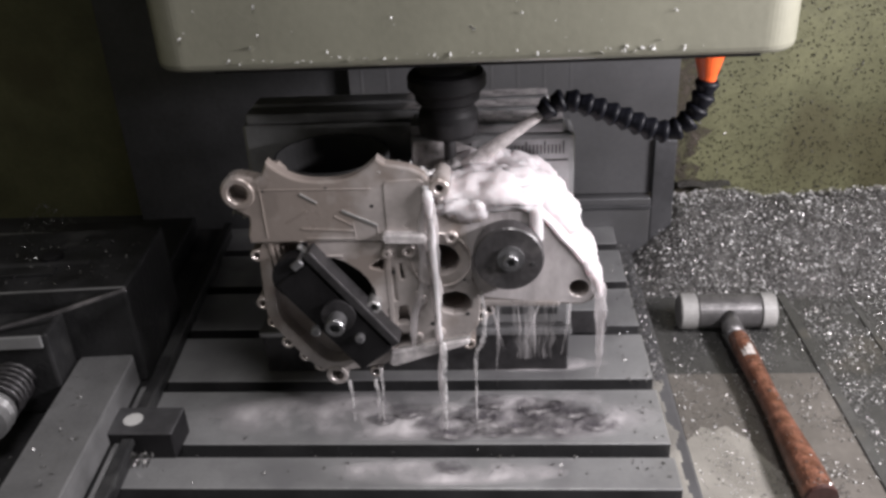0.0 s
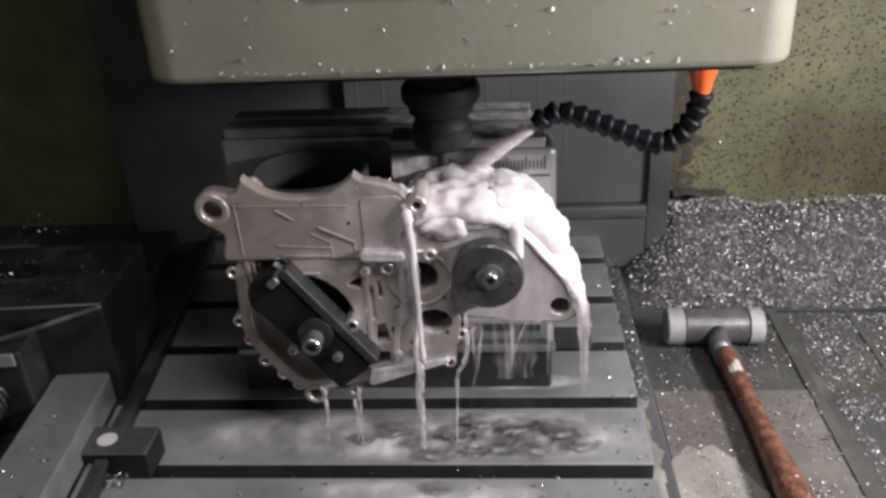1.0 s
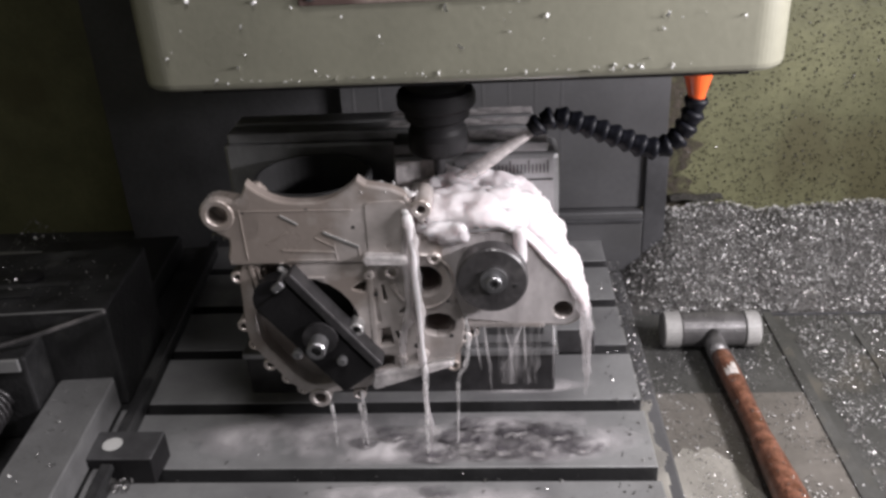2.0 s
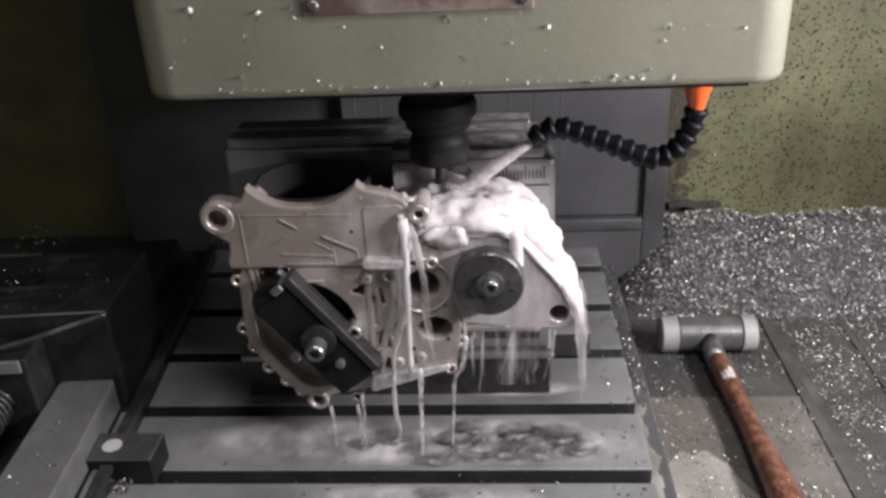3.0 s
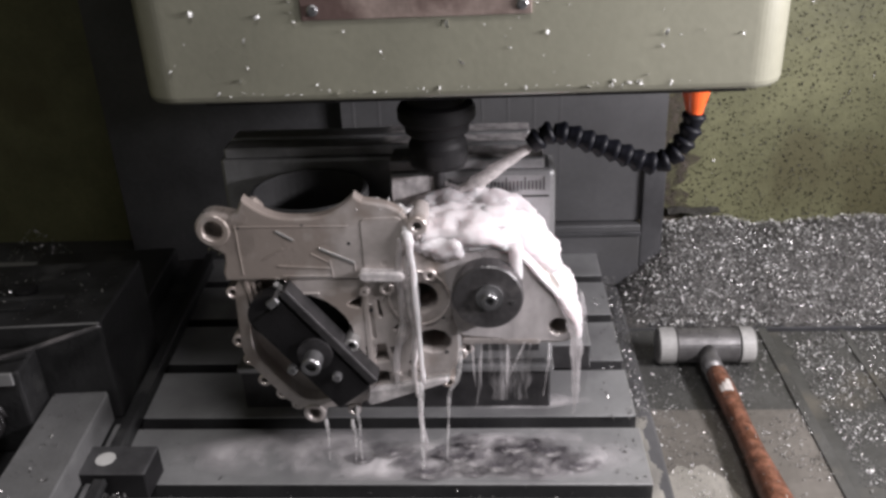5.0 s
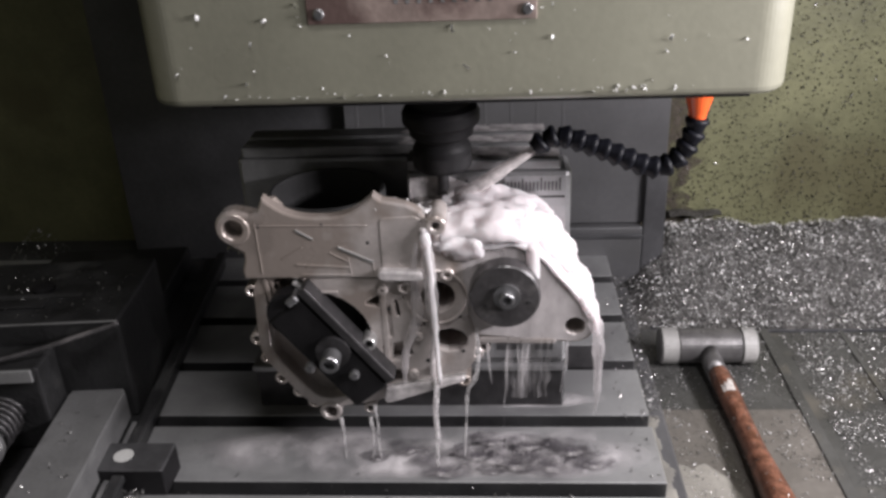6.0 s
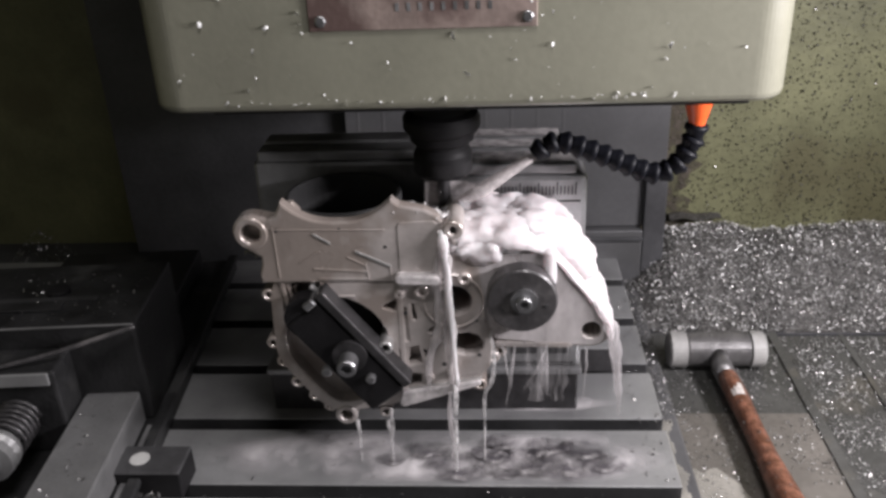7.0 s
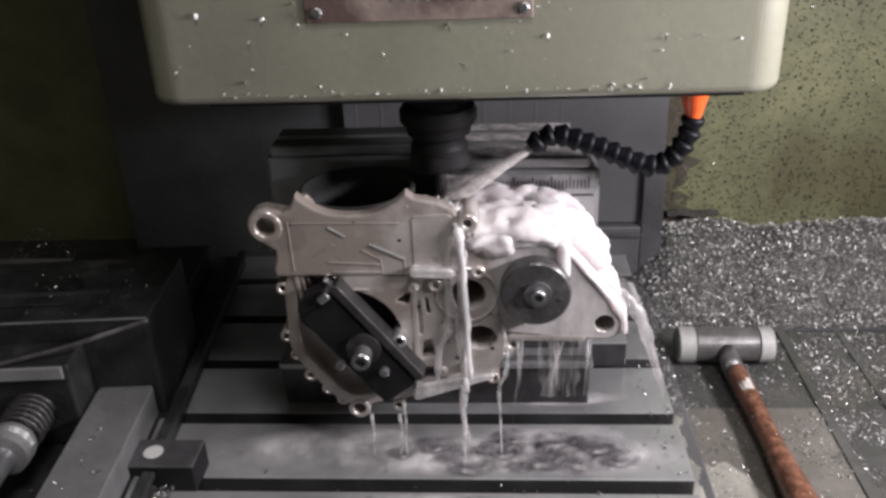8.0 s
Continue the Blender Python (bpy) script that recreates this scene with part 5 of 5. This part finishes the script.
film_patch(101, -0.10, 0.660, 0.22, 0.050, HAZE, 0.0, 0.0006)
film_patch(102, 0.05, 0.658, 0.10, 0.046, HAZE, 0.0003, 0.0006)
film_patch(104, -0.03, 0.655, 0.10, 0.030, SHEEN, 0.0006, 0.0008)
film_patch(103, -0.06, 0.582, 0.12, 0.020, HAZE)
film_patch(108, 0.02, 0.745, 0.09, 0.016, HAZE)


def splash(x, y, size, seed, deep):
    """A crater that a stream beats into the coolant on the table: a low uneven rim, and inside it a wet spot whose dark
    colour paints a reflection.
    """
    t = thing("coolant_splash", (x, y, 0.0012), "low crown of coolant round a wet spot with a dark reflection", "coolant", "coolant splashes")
    n, m = 44, 8
    bm, rings = bmesh.new(), []

    def wob(a, k):
        return 1 + 0.45 * noise.noise(Vector((math.cos(a) * 1.3, math.sin(a) * 1.3, seed + k))) + 0.18 * noise.noise(Vector((math.cos(a) * 4, math.sin(a) * 4, seed + k)))
    for j in range(m):
        ring = []
        for k in range(n):
            a = 2 * math.pi * k / n
            u = j / (m - 1)
            r = size * wob(a, 0) * (0.80 + 0.55 * u)
            h = 0.0014 * math.exp(-((u - 0.4) / 0.25) ** 2) * (0.25 + 1.2 * abs(noise.noise(Vector((math.cos(a) * 2.5, math.sin(a) * 2.5, seed + 5)))))
            ring.append(bm.verts.new((x + 1.35 * r * math.cos(a), y + 0.8 * r * math.sin(a), 0.0022 + h)))
        rings.append(ring)
    for p, q in zip(rings, rings[1:]):
        for k in range(n):
            bm.faces.new((p[k], p[(k + 1) % n], q[(k + 1) % n], q[k]))
    part("rim", bm, CROWN, t, smooth=True)
    bm = bmesh.new()
    mid = bm.verts.new((x, y, 0.0019))
    loop = [bm.verts.new((x + 1.35 * size * wob(a, 0) * deep * math.cos(a), y + 0.8 * size * wob(a, 0) * deep * math.sin(a), 0.0019)) for a in (2 * math.pi * k / n for k in range(n))]
    for k in range(n):
        bm.faces.new((mid, loop[k], loop[(k + 1) % n]))
    part("wet_spot", bm, DARKWET, t, "wet spot in the splash, coloured as a dark reflection")
    return fluid(t, "table", 0.0022, seed, 0.0)


for k, (x, y, r, deep) in enumerate(((-0.060, 0.640, 0.016, 1.7), (-0.030, 0.660, 0.012, 1.6), (0.006, 0.650, 0.018, 1.8), (0.042, 0.650, 0.018, 1.9), (-0.120, 0.654, 0.008, 1.5), (-0.092, 0.668, 0.012, 1.6), (0.026, 0.674, 0.012, 1.6), (0.064, 0.668, 0.012, 1.6), (-0.014, 0.680, 0.011, 1.5), (0.082, 0.648, 0.012, 1.7), (-0.050, 0.586, 0.009, 1.5), (-0.012, 0.634, 0.008, 1.5))):
    splash(x, y, r, 200 + k, deep)

DROPS = []


def drop(x, y, z, t0, seed):
    """A drop that hangs from the crankcase, falls at t0 and stays as a bead on the table."""
    r = 0.0011
    bm = lathe([(0.0002, 1.6 * r), (0.45 * r, 0.9 * r), (0.9 * r, 0.2 * r), (r, -0.3 * r), (0.8 * r, -0.8 * r), (0.0002, -1.1 * r)], (x, y, z), "z", 12)
    DROPS.append((solo("coolant_drop", bm, FILM, (x, y, z), "milky drop of coolant falling from the crankcase", "coolant", "coolant drops", smooth=True), t0))


rnd_d = random.Random(300)
for k in range(14):
    u = rnd_d.random()
    if k % 2:
        drop(-0.005 + 0.055 * u, 0.660, 0.137, 0.3 + 7.2 * rnd_d.random(), k)
    else:
        drop(-0.105 + 0.07 * u, 0.660, 0.0745 + 0.0175 * u, 0.3 + 7.2 * rnd_d.random(), k)


# ---- what moves ----
def motions():
    still = {ob: ob.location.copy() for ob in RIDERS + COVERED + SHIFTY + [HEAD] + [f[0] for f in FLUID] + [d[0] for d in DROPS]}
    for ob in RIDERS:
        x, y, z = still[ob]
        walk(ob, [(t, pose(x + dx, y + dy, z)) for t, dx, dy, cx, hz in FEED])
    walk(VISE, [(t, pose(dx, dy, 0) @ VISE_AT) for t, dx, dy, cx, hz in FEED])
    for ob in COVERED:
        x, y, z = still[ob]
        walk(ob, [(t, pose(x + cx, y + dy, z)) for t, dx, dy, cx, hz in FEED])
    for ob in SHIFTY:
        x, y, z = still[ob]
        walk(ob, [(t, pose(x, y + dy, z)) for t, dx, dy, cx, hz in FEED])
    x, y, z = still[HEAD]
    walk(HEAD, [(t, pose(x, y, z + hz)) for t, dx, dy, cx, hz in FEED])
    walk(SPINDLE, [(k / FPS, pose(0, 0, 0, 0, 0, -78.0 * k)) for k in range(241)])

    def feed(t):
        for a, b in zip(FEED, FEED[1:]):
            if a[0] <= t <= b[0]:
                u = (t - a[0]) / (b[0] - a[0])
                u = u * u * (3 - 2 * u)
                return [p + (q - p) * u for p, q in zip(a, b)]
        return list(FEED[-1])

    for ob, t0 in DROPS:
        x, y, z = still[ob]
        fall = math.sqrt(2 * (z - 0.001) / 9.81)
        rows = [(t, pose(x + f[1], y + f[2], z)) for t, f in ((t, feed(t)) for t in (0.0, t0 / 2, t0))]
        for k in (1, 2, 3):
            t = t0 + fall * k / 3
            f = feed(t)
            rows.append((t, pose(x + f[1], y + f[2], z - (z - 0.001) * (k / 3) ** 2)))
        for t in (t0 + fall + 0.1, (t0 + fall + 8.0) / 2 + 0.05, 8.0):
            f = feed(t)
            rows.append((t, pose(x + f[1], y + f[2], 0.001)))
        walk(ob, rows)

    for ob, follows, sway, seed, turn, flow in FLUID:
        rnd = random.Random(seed)
        x, y, z = still[ob]
        rows = []
        for k in range(41):
            t = k * 0.2
            f = feed(t)
            dx, dy, dz = (f[1], f[2], 0.0) if follows == "table" else (0.0, 0.0, f[4])
            ex, ez, lean = flow(t)
            rows.append((t, pose(x + dx + ex + rnd.gauss(0, sway), y + dy + rnd.gauss(0, sway * 0.2), z + dz + ez + (rnd.gauss(0, sway * 0.6) if turn else 0), 0, lean + rnd.gauss(0, turn), 0)))
        walk(ob, rows)


motions()
